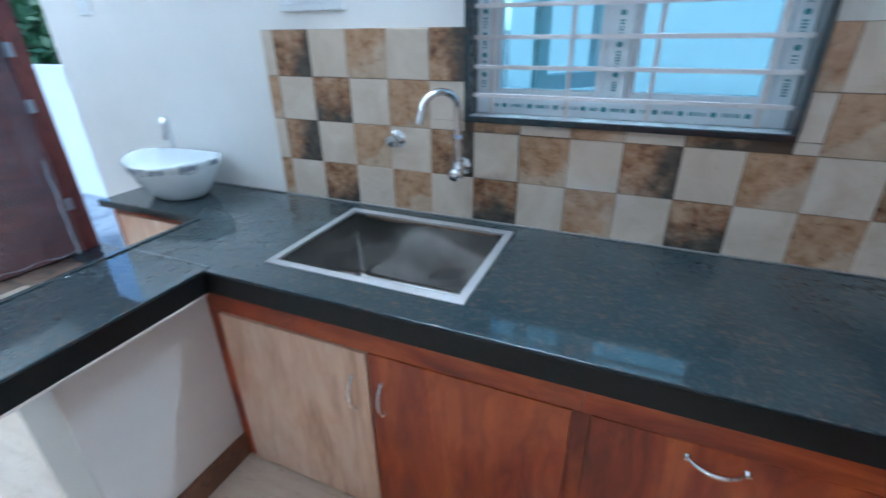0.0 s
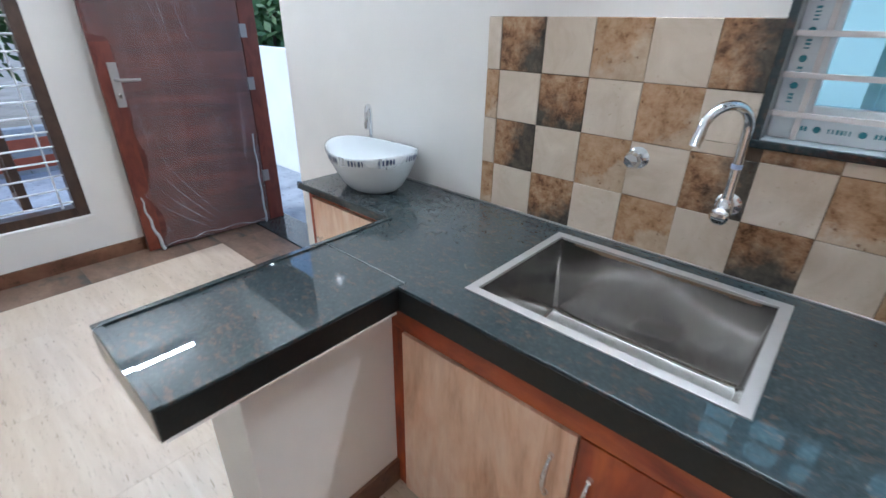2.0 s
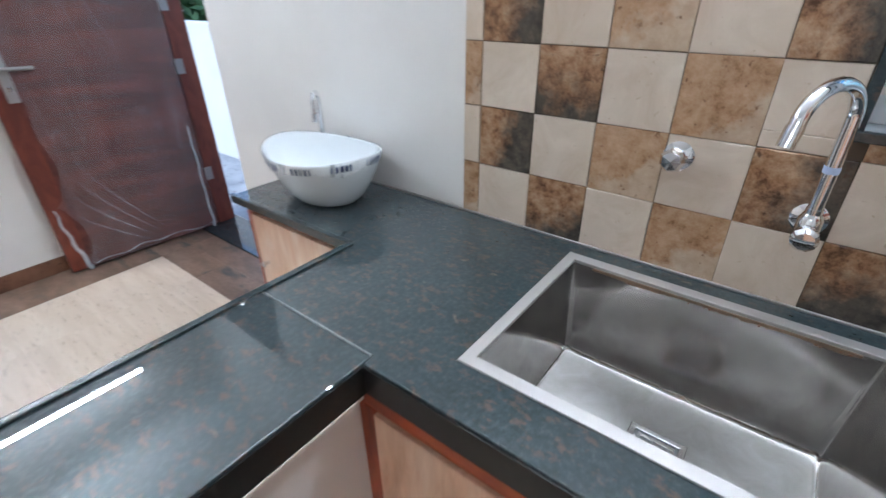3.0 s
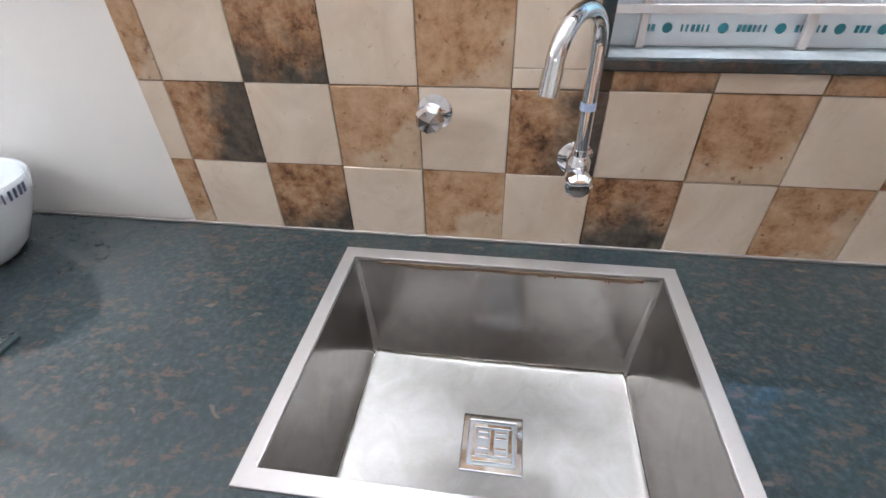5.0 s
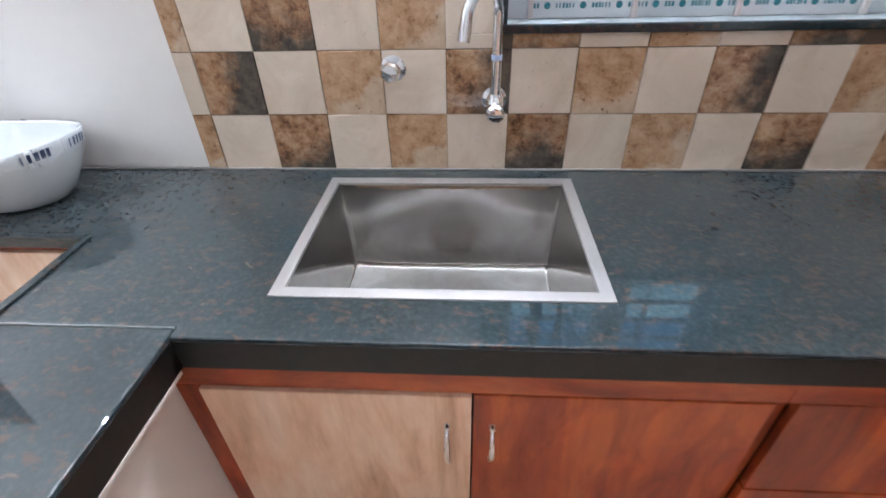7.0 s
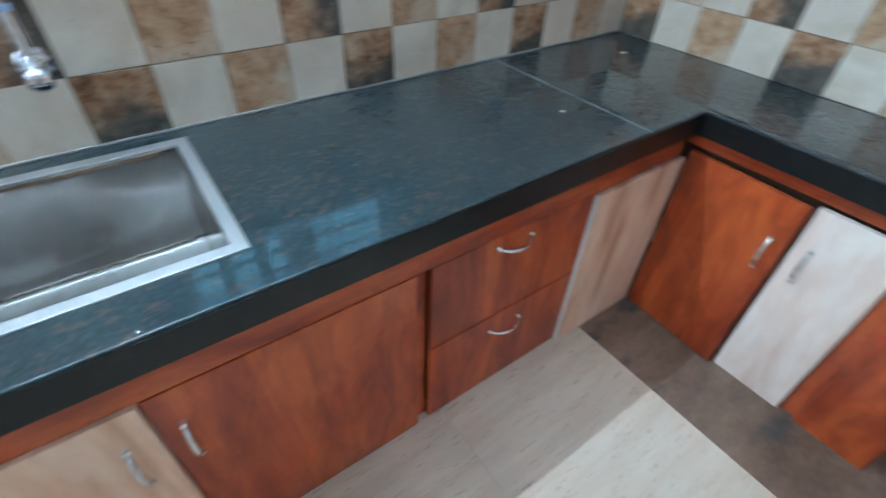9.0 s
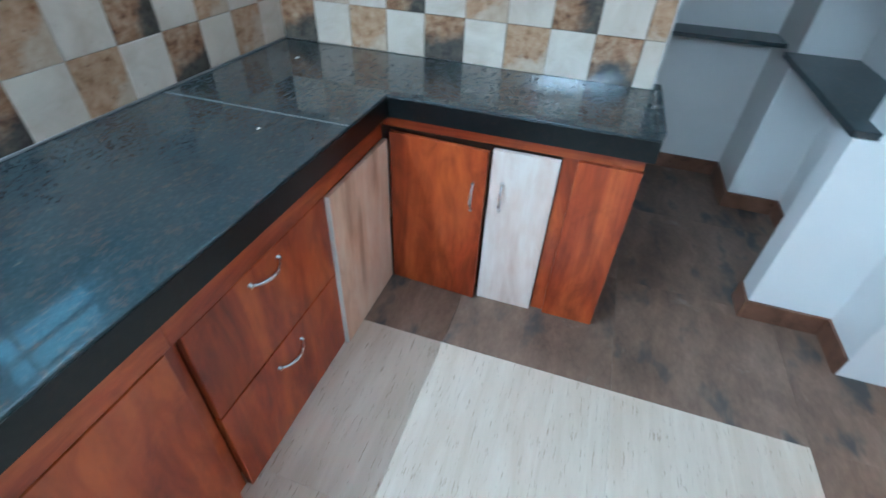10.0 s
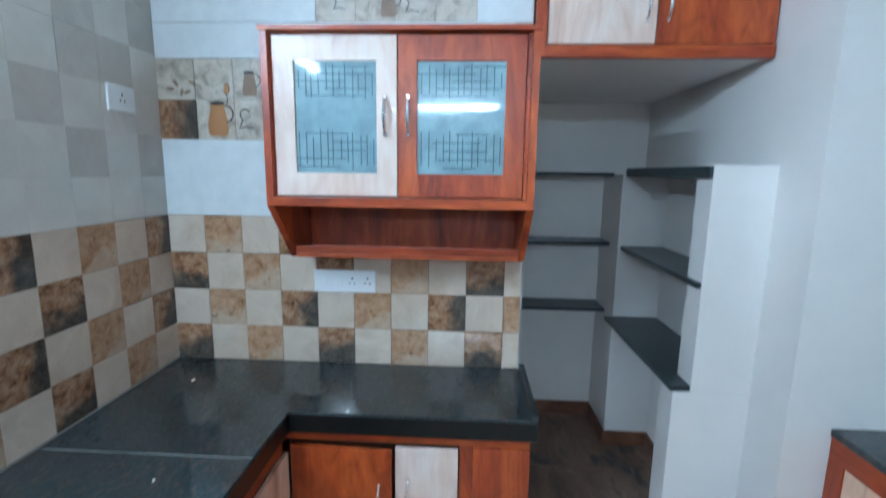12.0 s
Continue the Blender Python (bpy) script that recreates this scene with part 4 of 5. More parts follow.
while x < WB - 0.07:
    n = random.choice((3, 4, 6))
    for k in range(n):
        box(x + k * 0.0075, x + k * 0.0075 + random.choice((0.003, 0.005)), YF - 0.0012, YF - 0.0004, WS + 0.022, WS + 0.032, bm=bm)
    lathe([(0.0, 0.0), (0.0075, 0.0), (0.0075, 0.0008), (0.0, 0.0008)], (x + n * 0.0075 + 0.016, YF - 0.0004, WS + 0.027), "Y", 12, bm=dots)
    x += n * 0.0075 + 0.036
for xc in (WA + 0.024, 0.705, WB - 0.024):
    z = WS + 0.08
    while z < WZ1 - 0.1:
        n = random.choice((3, 4, 6))
        for k in range(n):
            box(xc - 0.005, xc + 0.005, YF - 0.0012, YF - 0.0004, z + k * 0.0075, z + k * 0.0075 + random.choice((0.003, 0.005)), bm=bm)
        lathe([(0.0, 0.0), (0.0075, 0.0), (0.0075, 0.0008), (0.0, 0.0008)], (xc, YF - 0.0004, z + n * 0.0075 + 0.014), "Y", 12, bm=dots)
        z += n * 0.0075 + 0.034
tagged(part("tape_print", bm, M_TEAL, window_1, "teal printed bars on the tape"), kind="stuff")
tagged(part("tape_mark", dots, M_TEAL, window_1, "round teal printed marks"), kind="stuff")
for a, b in ((WA + 0.050, 0.673), (0.737, WB - 0.050)):
    w = 0.022
    s = part("sash", boxes([(a, a + w, YF + 0.012, YF + 0.05, WS + 0.054, WZ1 - 0.073), (b - w, b, YF + 0.012, YF + 0.05, WS + 0.054, WZ1 - 0.073),
                            (a + w, b - w, YF + 0.012, YF + 0.05, WS + 0.054, WS + 0.054 + w), (a + w, b - w, YF + 0.012, YF + 0.05, WZ1 - 0.073 - w, WZ1 - 0.073)], 0.003), M_UPVC, window_1)
    pane = part("pane", box(a + w - 0.002, b - w + 0.002, YF + 0.028, YF + 0.033, WS + 0.054 + w - 0.002, WZ1 - 0.073 - w + 0.002), M_PANE, s)
    pane.visible_shadow = False
    if a > 0.6:
        continue
    # outer leaf, swung outwards
    h0, h1, q = WS + 0.06, WZ1 - 0.08, a + 0.10
    leaf_bm = boxes([(q, q + 0.03, 0.16, 0.205, h0, h1), (q, q + 0.03, 0.405, 0.45, h0, h1), (q, q + 0.03, 0.205, 0.405, h0, h0 + 0.05), (q, q + 0.03, 0.205, 0.405, h1 - 0.05, h1)], 0.003)
    bmesh.ops.rotate(leaf_bm, verts=leaf_bm.verts, cent=(q, 0.16, h0), matrix=Matrix.Rotation(radians(-38), 3, "Z"))
    part("outer_leaf", leaf_bm, M_UPVC, window_1, "white casement leaf swung outwards")
for k in range(10):
    z = 1.222 + 0.0835 * k
    part("grille_bar", box(WX0 + 0.018, WX1 - 0.018, 0.036, 0.046, z - 0.006, z + 0.006, 0.001), M_GRILLE, window_1)
for x in (0.345, 0.578, 0.805, 1.075):
    part("grille_post", box(x - 0.006, x + 0.006, 0.0465, 0.0555, WS, WZ1 - 0.018, 0.001), M_GRILLE, window_1)

# ---- west window with rods and an open shutter ----
window_2 = thing("window_2", (XW - 0.1, -1.09, 0.33), "dark brown wooden window with white rod grille", "window", "", "structure")
VY0, VY1, VZ0, VZ1 = -1.40, -0.78, 0.33, 2.02
part("window_frame", boxes([(XW - 0.10, XW - 0.01, VY0, VY0 + 0.06, VZ0, VZ1), (XW - 0.10, XW - 0.01, VY1 - 0.06, VY1, VZ0, VZ1), (XW - 0.10, XW - 0.01, VY0 + 0.06, VY1 - 0.06, VZ0, VZ0 + 0.055),
                            (XW - 0.10, XW - 0.01, VY0 + 0.06, VY1 - 0.06, VZ1 - 0.06, VZ1)], 0.003), M_WINWOOD, window_2)
z = VZ0 + 0.09
while z < VZ1 - 0.08:
    part("rod", sweep([(XW - 0.030, VY0 + 0.02, z), (XW - 0.030, VY1 - 0.03, z)], 0.0055, 8), M_ROD, window_2, "", True)
    z += 0.0815
for y in (VY0 + 0.115, VY1 - 0.115):
    part("rod", sweep([(XW - 0.042, y, VZ0 + 0.05), (XW - 0.042, y, VZ1 - 0.05)], 0.0055, 8), M_ROD, window_2, "", True)
s = part("shutter", boxes([(XW - 0.165, XW - 0.125, -1.06, -1.015, VZ0 + 0.06, VZ1 - 0.06), (XW - 0.44, XW - 0.40, -1.06, -1.015, VZ0 + 0.06, VZ1 - 0.06),
                           (XW - 0.40, XW - 0.165, -1.06, -1.015, VZ0 + 0.06, VZ0 + 0.11), (XW - 0.40, XW - 0.165, -1.06, -1.015, VZ1 - 0.11, VZ1 - 0.06)], 0.003), M_WINWOOD, window_2, "open dark wooden casement")
part("plaster_ledge", box(XW - 0.008, XW + 0.006, VY0 - 0.01, VY1 + 0.02, VZ0 - 0.035, VZ0 - 0.004, 0.003), M_WALL, window_2)

# ---- entrance door, open inwards ----
door_1 = thing("door_1", (-2.70, 0.28, 0), "dark red wooden door standing open, wrapped in clear film", "door", "", "structure")
part("door_frame", boxes([(-2.76, -2.675, 0.262, 0.372, 0.034, 2.10), (-1.825, -1.742, 0.262, 0.372, 0.034, 2.10), (-2.675, -1.825, 0.262, 0.372, 2.02, 2.10)], 0.004), M_DOORSOLID, door_1)
HX, HY, SWING = -2.672, 0.256, 4.0


def leaf_turn(bm):
    bmesh.ops.rotate(bm, verts=bm.verts, cent=(HX, HY, 0), matrix=Matrix.Rotation(radians(-SWING), 3, "Z"))
    return bm


LW = 0.822
leaf = part("leaf", leaf_turn(box(HX - 0.038, HX, HY - LW, HY, 0.037, 2.015, 0.003)), M_DOOR, door_1)
part("bare_stile", leaf_turn(box(HX, HX + 0.002, HY - LW + 0.002, HY - LW + 0.095, 0.039, 1.28)), M_DOORSOLID, leaf, "unwrapped red edge of the door")
lever = part("door_handle", leaf_turn(box(HX + 0.001, HX + 0.010, HY - LW + 0.055, HY - LW + 0.100, 0.935, 1.175, 0.004)), M_RIM, leaf, "satin steel lever handle on a plate")
bm = sweep([(HX + 0.010, HY - LW + 0.077, 1.085), (HX + 0.045, HY - LW + 0.077, 1.085), (HX + 0.052, HY - LW + 0.085, 1.085), (HX + 0.052, HY - LW + 0.190, 1.083)], [0.010, 0.009, 0.009, 0.008], 12)
part("lever", leaf_turn(bm), M_RIM, lever, smooth=True)
part("key_disc", leaf_turn(box(HX + 0.010, HX + 0.013, HY - LW + 0.070, HY - LW + 0.084, 0.985, 1.008, 0.002)), M_CHROME, lever)
for z in (0.38, 1.015, 1.335, 1.80):
    part("hinge", boxes([(-2.679, -2.664, 0.250, 0.296, z - 0.04, z + 0.04)], 0.003), M_RIM, door_1, "steel door hinge")
# wrapping film on the room side, ragged near the lock
bm = bmesh.new()
nu, nv = 40, 80
grid = []
random.seed(8)
for i in range(nu + 1):
    col = []
    for j in range(nv + 1):
        v = j / nv
        z = 0.042 + v * 1.968
        edge = 0.10 + 0.05 * noise.noise((0.0, 3.0, z * 4)) if z < 1.30 else 0.01
        if z < 0.42:
            edge = 0.05 + 0.08 * math.sin(z * 7.5)
        y = HY - LW + edge + (LW - edge - 0.005) * i / nu
        x = HX + 0.006 + 0.010 * abs(noise.noise((y * 9, z * 1.6, 0.3))) + 0.006 * noise.noise((y * 22, z * 5, 4.0))
        col.append(bm.verts.new((max(x, HX + 0.0035), y, z)))
    grid.append(col)
for i in range(nu):
    for j in range(nv):
        bm.faces.new((grid[i][j], grid[i + 1][j], grid[i + 1][j + 1], grid[i][j + 1]))
part("wrapping_film", leaf_turn(bm), M_FILM, leaf, "loose clear plastic film", True)
pts = [(HX + 0.012 + 0.006 * math.sin(k * 2.1), HY - LW + 0.035 + 0.055 * (k / 11) ** 1.5 + 0.006 * math.sin(k * 1.7), 0.40 - 0.37 * k / 11) for k in range(12)]
part("film_roll", leaf_turn(sweep(pts, [0.004 + 0.008 * (k / 11) for k in range(12)], 7)), M_WRAP, leaf, "bunched white edge of torn film", True)
pts = [(HX + 0.010 + 0.004 * math.sin(k), HY - 0.035 + 0.004 * math.sin(k * 1.9), 0.03 + 0.06 * k) for k in range(12)]
part("film_roll", leaf_turn(sweep(pts, [0.008 - 0.0004 * k for k in range(12)], 7)), M_WRAP, leaf, "bunched white edge of film", True)
pts = [(HX + 0.012 + 0.005 * math.sin(k * 1.3), HY - LW + 0.11 + (LW - 0.15) * k / 23, 0.052 + 0.008 * math.sin(k * 0.9) + 0.02 * math.sin(math.pi * k / 23)) for k in range(24)]
part("film_roll", leaf_turn(sweep(pts, [0.0017 + 0.0007 * math.sin(k * 1.1) for k in range(24)], 7)), M_WRAP, leaf, "bunched foot of the film", True)
# White strands draw the highlights that run along the film's creases.
bm = bmesh.new()
random.seed(14)
for k in range(6):
    ya = HY - LW + 0.20 + 0.07 * k + random.uniform(-0.03, 0.03)
    yb, zb = ya + random.uniform(0.10, 0.24), random.uniform(0.95, 1.55)
    pts = [(HX + 0.0165, ya + (yb - ya) * (q / 9) ** 1.3 + 0.006 * math.sin(q * 1.3 + k), 2.0 - (2.0 - zb) * q / 9) for q in range(10)]
    sweep(pts, [0.0002 + 0.0008 * math.sin(math.pi * (q + 0.5) / 10) for q in range(10)], 5, bm)
for k in range(4):
    pts = [(HX + 0.0165, HY - LW + 0.11 + 0.03 * k + 0.30 * (q / 9), 0.36 + 0.09 * k - (0.27 + 0.07 * k) * (q / 9) ** 0.8) for q in range(10)]
    sweep(pts, [0.0002 + 0.0008 * math.sin(math.pi * (q + 0.5) / 10) for q in range(10)], 5, bm)
tagged(part("film_crease", leaf_turn(bm), M_WRAP, leaf, "fine creases in the film, their highlights drawn as white strands", True), kind="stuff")
solid("threshold", box(-2.76, -1.74, 0.150, 0.40, -0.008, 0.034, 0.004), M_GRANITE, "black granite door threshold", "threshold", "structure")

# ---- tube lamps and an added fill tube ----
def tube_lamp(m, glowing):
    """A batten with a glowing tube, 1.16 m long, on the wall plane x = 0 facing +x, then moved by m."""
    root = thing("tube_lamp", (0, 0, 0), "white batten tube lamp fixed high on the wall, the far one an added fill", "lamp", "wall tube lamps")
    part("batten", box(0.0, 0.046, -0.58, 0.58, -0.022, 0.022, 0.004), M_PLASTIC, root)
    part("tube", sweep([(0.047, -0.55, 0), (0.047, 0.55, 0)], 0.014, 14), glowing, root, "glowing white tube", True)
    for y in (-0.565, 0.565):
        part("end_cap", box(0.0465, 0.064, y - 0.014, y + 0.014, -0.018, 0.018, 0.003), M_PLASTIC, root)
    root.matrix_basis = m
    return root


tube_lamp(pose(XW, -1.0, 2.42), M_TUBE_WEST)
tube_lamp(pose(0.18, 0.008, 2.36, 0, 0, -90), M_TUBE_NORTH)
# Unseen fill tube far behind the camera, added to lift the cabinet fronts.
tube_lamp(pose(0.2, -5.6, 2.42, 0, 0, 90), M_TUBE_FILL)

# ---- outside ----
solid("ground", box(-200, 200, -200, 200, -0.9, -0.35), M_GROUND, "bare earth ground outside", "ground", "structure")
solid("porch_floor", boxes([(-5.6, XW - 0.24, -4.2, 1.19, -0.349, -0.03), (XW - 0.24, 1.6, 0.40, 2.3, -0.349, -0.03)]), M_PAVE, "blue-grey paved porch floor", "porch", "structure")
solid("parapet", box(-9.0, -0.25, 1.20, 1.35, -0.35, 1.16, 0.01), M_COOLWALL, "white painted porch parapet", "wall", "structure")
solid("neighbour_wall", box(-0.2, 5.0, 2.2, 2.4, -0.35, 3.4), M_COOLWALL, "white painted wall of the house next door", "wall", "structure")
pw = thing("porch_wall", (-5.6, -1, -0.35), "low grey porch wall with terracotta red bands", "wall", "", "structure")
part("wall_body", box(-5.72, -5.6, -4.2, 2.2, -0.349, 0.42, 0.01), M_PAVE, pw)
for z in (0.02, 0.20):
    part("red_band", box(-5.60, -5.585, -4.2, 2.2, z, z + 0.12, 0.004), M_TERRA, pw)


def tree(x, y, h, spread, seed):
    """A tapered trunk with limbs and a loose crown of many leaf clumps."""
    random.seed(seed)
    root = thing("tree", (x, y, -0.35), "leafy green garden tree beyond the porch", "tree", "garden trees")
    top = Vector((x + random.uniform(-0.3, 0.3), y + random.uniform(-0.3, 0.3), -0.35 + h * 0.7))
    bm = sweep([(x, y, -0.35), Vector((x, y, -0.35)).lerp(top, 0.5) + Vector((0.08, 0.05, 0)), top], [0.12, 0.09, 0.04], 9)
    tips = []
    for k in range(7):
        a = k * 2.4 + random.random()
        p = Vector((x, y, -0.35)).lerp(top, random.uniform(0.35, 0.9))
        q = p + Vector((math.cos(a) * spread * random.uniform(0.4, 0.8), math.sin(a) * spread * random.uniform(0.4, 0.8), h * random.uniform(0.08, 0.3)))
        sweep([p, p.lerp(q, 0.5) + Vector((0, 0, 0.1)), q], [0.04, 0.03, 0.012], 6, bm)
        tips += [q, p.lerp(q, 0.6)]
    part("trunk", bm, M_BARK, root)
    verts, faces = [], []
    for k in range(2600):
        c = random.choice(tips) + Vector((random.gauss(0, 1), random.gauss(0, 1), random.gauss(0, 0.8))) * spread * 0.27
        u = Vector((random.gauss(0, 1), random.gauss(0, 1), random.gauss(0, 1))).normalized()
        w = u.orthogonal().normalized() * random.uniform(0.03, 0.06)
        u = u * random.uniform(0.07, 0.14)
        n = len(verts)
        verts += [c - u, c + w, c + u, c - w]
        faces.append((n, n + 1, n + 2, n + 3))
    me = bpy.data.meshes.new("crown")
    me.from_pydata([v - ROOT[root] for v in verts], [], faces)
    me.materials.append(M_LEAF)
    ob = new("crown", me)
    ob.parent = root
    return root


for k, (x, y, h) in enumerate([(-9.0, -3.6, 3.4), (-8.2, -1.2, 3.0), (-8.8, 0.8, 3.6), (-7.6, 2.9, 3.4), (-6.2, 4.6, 3.8), (-8.9, 4.4, 3.6), (-4.4, 5.6, 3.6), (-10.5, -1.9, 4.2), (-10.2, 2.4, 4.4)]):
    tree(x, y, h, 1.35, 20 + k)

# ---- wall tiles ----
grout_n = solid("grout_north", boxes([(-0.507, WX0, 0.003, 0.008, C, C + 4 * T), (WX0, WX1, 0.003, 0.008, C, WZ0), (WX1, XR + 0.004, 0.003, 0.008, C, C + 4 * T)]), M_GROUT, "brown grout behind the wall tiles", "grout", "structure")
solid("grout_upper", boxes([(WX1, XR + 0.004, 0.003, 0.008, C + 4 * T + 0.001, CEIL - 0.3), (XR, XR + 0.004, -1.428, 0.003, C + 4 * T + 0.001, 2.46)]), M_PALEGROUT, "pale grout behind the upper wall tiles", "grout", "structure")
grout_e = solid("grout_east", box(XR, XR + 0.004, -1.428, 0.003, C, C + 4 * T), M_GROUT, "brown grout behind the wall tiles", "grout", "structure")
G = 0.0016


def set_by_hand(m):
    """A small shift and tilt, as a tiler leaves them."""
    r = random.uniform
    return m @ pose(r(-0.0005, 0.0005), r(-0.0003, 0.0003), r(-0.0005, 0.0005), r(-0.22, 0.22), r(-0.25, 0.25), r(-0.22, 0.22))


random.seed(33)


def north_tile(x0, x1, z0, z1, material, name="tile", gap=G, bev=0.0012):
    me = slab_mesh(x1 - x0 - gap, z1 - z0 - gap, 0.006, bev, material)
    return piece(name, me, set_by_hand(pose((x0 + x1) / 2, 0.003, (z0 + z1) / 2)), wall_north)


def east_tile(y0, y1, z0, z1, material, name="tile"):
    me = slab_mesh(y1 - y0 - G, z1 - z0 - G, 0.006, 0.0012, material)
    m = pose(XR, (y0 + y1) / 2, (z0 + z1) / 2, 0, 0, -90)
    return piece(name, me, set_by_hand(m) if y1 - y0 < 0.2 else m, wall_east)


def kind(col, row):
    """The chequer: plain beige between brown and dark rustic squares."""
    if row % 2 == 1:
        return M_BEIGE if col % 2 else (M_BROWN if col % 4 == 0 else M_DARKLOW)
    return M_BEIGE if col % 2 == 0 else (M_DARK if col % 4 == 1 else M_BROWN)


def east_kind(k, row):
    if row % 2 == 1:
        return M_BEIGE if k % 2 else (M_DARKLOW if k % 4 == 0 else M_BROWN)
    return M_BEIGE if k % 2 == 0 else (M_BROWN if k % 4 == 1 else M_DARK)


for row in range(1, 5):
    z0, z1 = C + (row - 1) * T, C + row * T
    for col in range(-4, 14):
        x0, x1 = max(col * T, -0.507), min((col + 1) * T, XR)
        if x1 - x0 < 0.01:
            continue
        if x1 <= WX0 or x0 >= WX1 or z1 <= WZ0:
            north_tile(x0, x1, z0, z1, kind(col, row))
        elif z0 < WZ0:
            north_tile(x0, x1, z0, WZ0, kind(col, row)) if x0 > WX0 - 0.02 and x1 < WX1 + 0.02 else None
        else:
            if x0 < WX0 - 0.01:
                north_tile(x0, WX0, z0, z1, kind(col, row))
            if x1 > WX1 + 0.01:
                north_tile(WX1, x1, z0, z1, kind(col, row))
    for k in range(10):
        y1, y0 = -0.1513 * k, -0.1513 * (k + 1)
        y0 = max(y0, -1.428)
        if y1 - y0 > 0.01:
            east_tile(y0, y1, z0, z1, east_kind(k, row))
# the third row beside the window's lower corners
for x0, x1, c in ((T, WX0, 1), (WX1, 8 * T, 7)):
    if x1 - x0 > 0.01:
        north_tile(x0, x1, WZ0, C + 3 * T, kind(c, 3))
        north_tile(x0, x1, C + 2 * T, WZ0, kind(c, 3))
# pale square tiles above, beside the window
for row in range(8):
    z0 = C + 4 * T + row * T
    for col in range(7, 14):
        x0, x1 = max(col * T, WX1), min((col + 1) * T, XR)
        if x1 - x0 > 0.01 and z0 + T < CEIL - 0.25:
            north_tile(x0, x1, z0, z0 + T, M_SMOKE2 if random.random() < 0.45 else M_SMOKE, "tile", 0.0005, 0.0003)
# white tiles and picture tiles on the east wall
for z0, z1 in ((1.418, 1.715), (2.016, 2.145)):
    for k in range(3):
        y1, y0 = -0.456 * k, max(-0.456 * (k + 1), -1.428)
        east_tile(y0, y1, z0, z1, M_WHITETILE)
for y0, y1 in ((-0.633, 0.0), (-1.428, -1.229)):
    east_tile(y0, y1, 2.145, 2.45, M_WHITETILE)
for row in range(2):
    for k in range(9):
        y1, y0 = -T * k, -T * (k + 1)
        east_tile(y0, y1, 1.715 + row * 0.1505, 1.715 + (row + 1) * 0.1505, M_DARK if (k, row) == (0, 0) else M_PICTURE)
    for k in range(4):
        y1, y0 = -0.633 - 0.149 * k, -0.633 - 0.149 * (k + 1)
        east_tile(y0, y1, 2.145 + row * 0.1525, 2.145 + (row + 1) * 0.1525, M_PICTURE)


def tile_print(name, outline, material, lift=0.0065):
    """A flat printed shape on a picture tile, from (y, z) corners."""
    bm = bmesh.new()
    bm.faces.new([bm.verts.new((XR - lift, y, z)) for y, z in outline])
    ob = new(name, mesh_from(bm, name, material))
    ob.parent = wall_east
    return ob


def oval(y, z, a, b, lean=0.0):
    pts = [(a * math.cos(q), b * math.sin(q)) for q in (2 * math.pi * k / 18 for k in range(18))]
    c, d = math.cos(lean), math.sin(lean)
    return [(y + u * c - v * d, z + u * d + v * c) for u, v in pts]


def stroke(pts, w):
    """A brush stroke of width w along (y, z) points."""
    left, right = [], []
    for k, (y, z) in enumerate(pts):
        (ya, za), (yb, zb) = pts[max(k - 1, 0)], pts[min(k + 1, len(pts) - 1)]
        n = math.hypot(yb - ya, zb - za) or 1.0
        left.append((y - (zb - za) / n * w / 2, z + (yb - ya) / n * w / 2))
        right.append((y + (zb - za) / n * w / 2, z - (yb - ya) / n * w / 2))
    return left + right[::-1]


def bow(y, z, a, b, q0, q1, n=10):
    return [(y + a * math.cos(radians(q0 + (q1 - q0) * k / n)), z + b * math.sin(radians(q0 + (q1 - q0) * k / n))) for k in range(n + 1)]


def jug(y, z, s, body):
    """A printed jug: rounded body, dark mouth and a handle."""
    half = [(0.030, 0.0), (0.038, 0.010), (0.040, 0.030), (0.037, 0.058), (0.031, 0.085), (0.026, 0.105), (0.030, 0.122)]
    tile_print("printed_jug", [(y + a * s, z + b * s) for a, b in half] + [(y - a * s, z + b * s) for a, b in half[::-1]], body)
    tile_print("printed_mouth", oval(y, z + 0.121 * s, 0.030 * s, 0.008 * s), M_INK, 0.0068)
    tile_print("printed_handle", stroke(bow(y - 0.034 * s, z + 0.082 * s, 0.026 * s, 0.030 * s, 80, 270), 0.006 * s), M_INK, 0.0067)


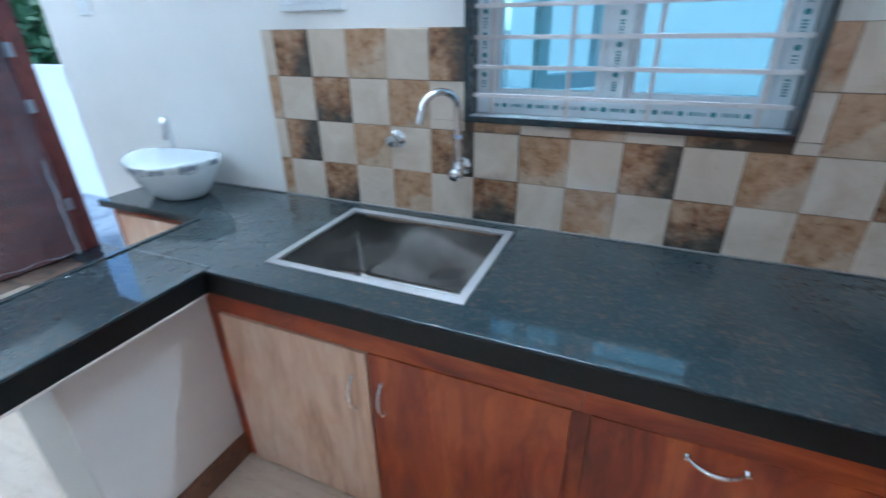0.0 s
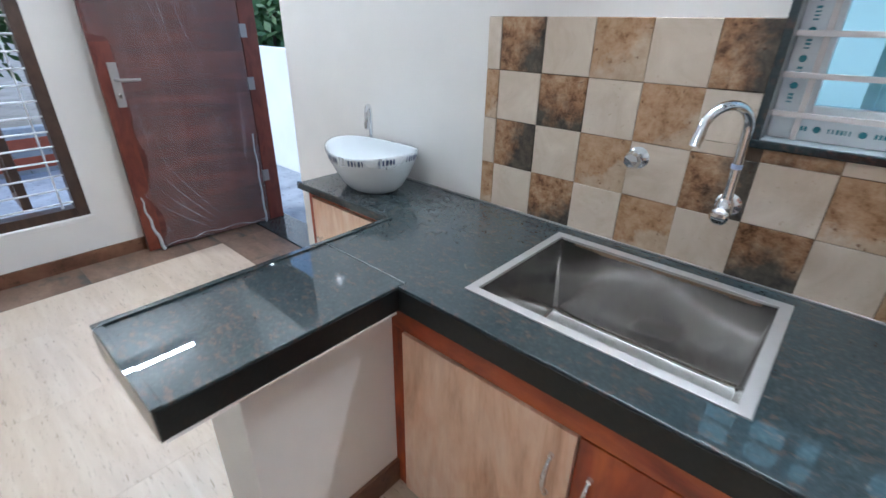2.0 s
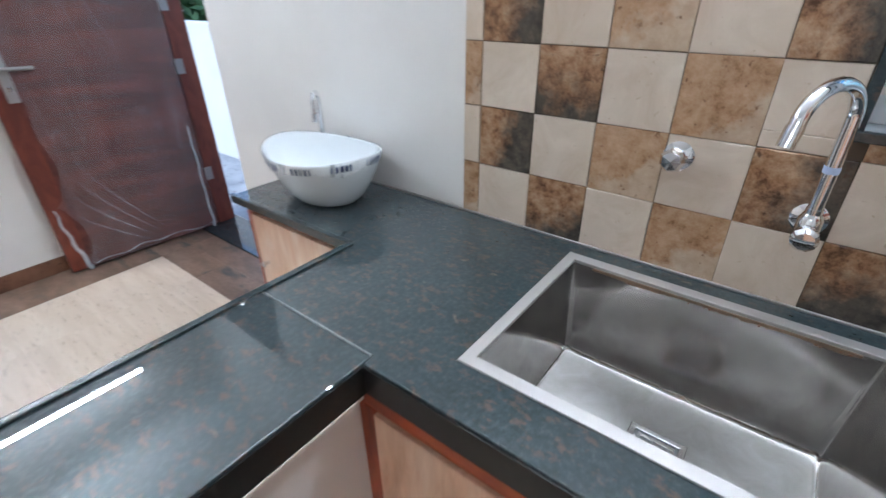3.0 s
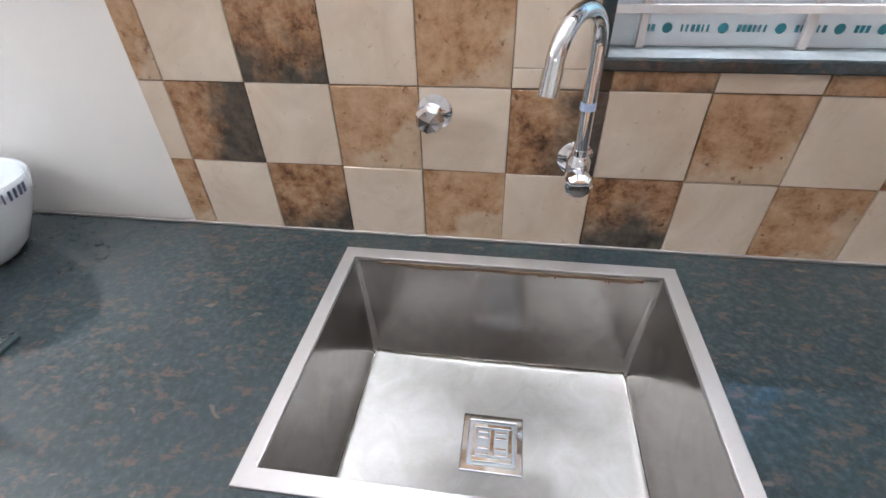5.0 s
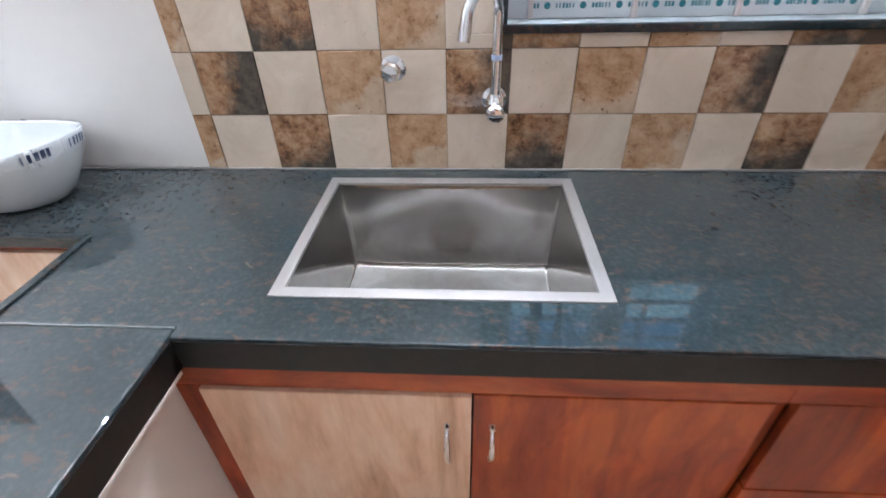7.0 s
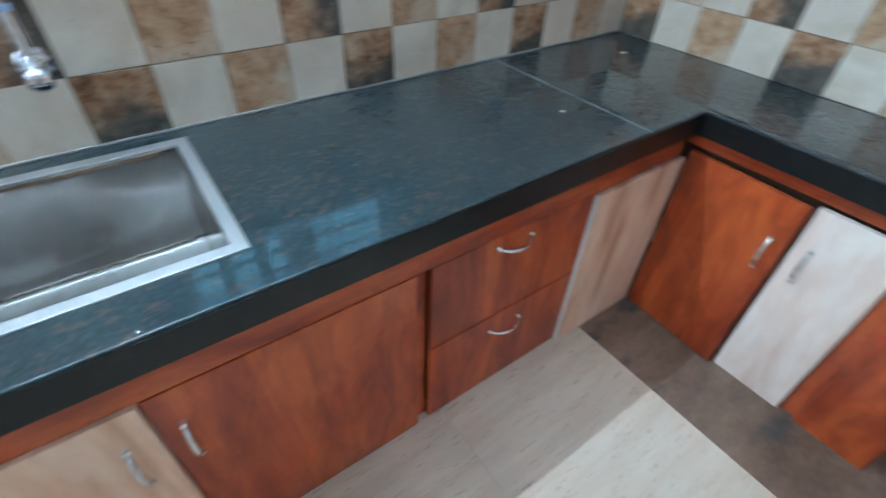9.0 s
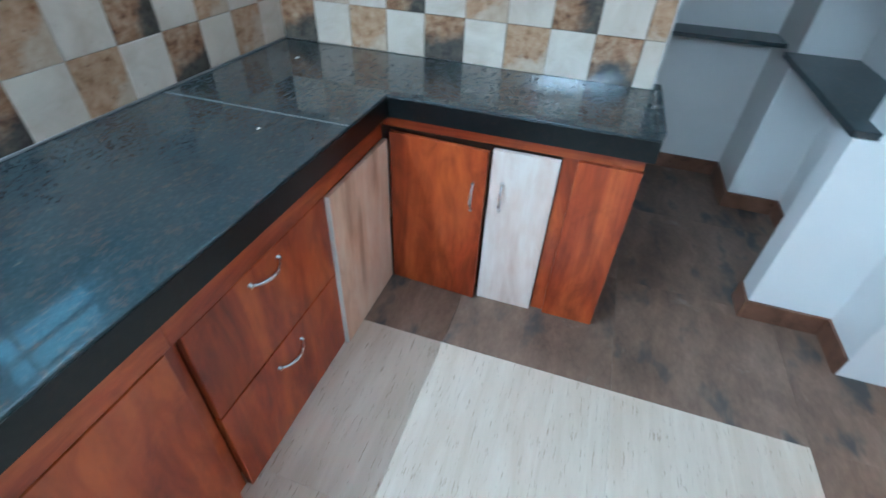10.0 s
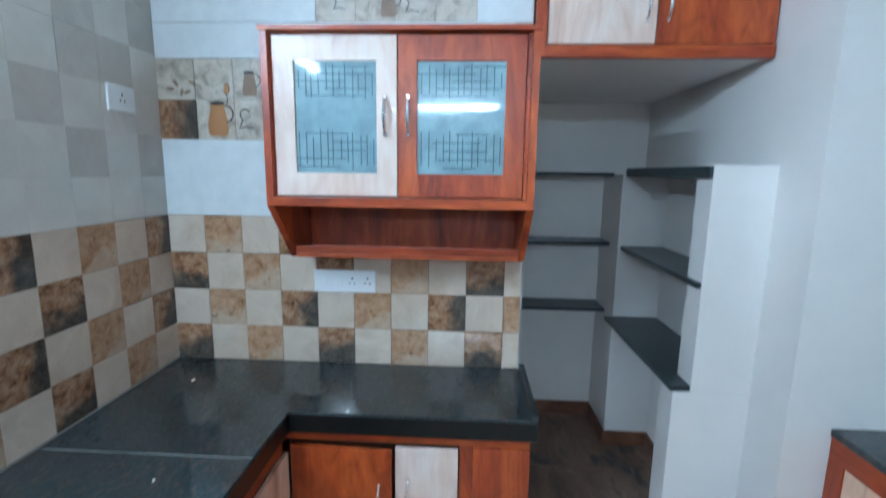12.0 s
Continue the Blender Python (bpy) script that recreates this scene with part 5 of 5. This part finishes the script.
jug(-0.236, 1.729, 1.02, M_POT)
tile_print("printed_spoon", oval(-0.276, 1.905, 0.011, 0.020, 0.2), M_POT)
tile_print("printed_spoon_rim", stroke(bow(-0.276, 1.905, 0.012, 0.022, 40, 320), 0.003), M_INK, 0.0068)
tile_print("printed_stem", stroke([(-0.276, 1.886), (-0.278, 1.866), (-0.274, 1.846)], 0.004), M_INK)
for y0, z0, s0 in ((-0.345, 1.76, 1.0), (-0.99, 2.18, 0.9), (-0.72, 2.19, 0.8)):
    tile_print("printed_squiggle", stroke(bow(y0, z0 + 0.050 * s0, 0.020 * s0, 0.020 * s0, 150, -60) + [(y0 + 0.022 * s0, z0 + 0.004 * s0)], 0.005 * s0), M_INK)
    tile_print("printed_squiggle", stroke([(y0 + 0.026 * s0, z0), (y0, z0 + 0.004 * s0), (y0 - 0.030 * s0, z0 - 0.002 * s0)], 0.005 * s0), M_INK, 0.0067)
jug(-0.368, 1.878, 0.72, M_TAUPE)
jug(-0.905, 2.160, 0.75, M_TAUPE)
for k in range(5):
    tile_print("printed_leaf", oval(-0.055 - 0.022 * k, 1.905 + 0.022 * math.sin(k * 1.9), 0.016, 0.007, 0.9 * k), M_TAUPE)

# ---- floor tiles ----
def floor_tile(x0, x1, y0, y1, material):
    me = slab_mesh(x1 - x0 - 0.0006, y1 - y0 - 0.0006, 0.009, 0.0003, material)
    piece("floor_tile", me, pose((x0 + x1) / 2, (y0 + y1) / 2, FZ - 0.009, -90, 0, 0), floor)


fx = [XW, -2.545, -2.155, -1.555, -0.955, -0.355, 0.245, 0.845, 1.455, 2.045, 2.645, 3.22]
fy = [-5.6, -5.125, -4.525, -3.925, -3.325, -2.725, -2.125, -1.527, -0.927, -0.33, -0.175, 0.0]
for x0, x1 in zip(fx, fx[1:]):
    for y0, y1 in zip(fy, fy[1:]):
        cream = -2.55 < x0 and x1 < 1.46 and y0 > (-5.2 if x1 < -0.3 else -2.13) and y1 < -0.17
        floor_tile(x0, x1, y0, y1, M_CREAM if cream else M_BROWNFLOOR)
for x0, x1 in ((XW, -2.545), (-2.545, -2.155), (-2.155, -1.74)):
    floor_tile(x0, x1, 0.0, 0.155, M_BROWNFLOOR)
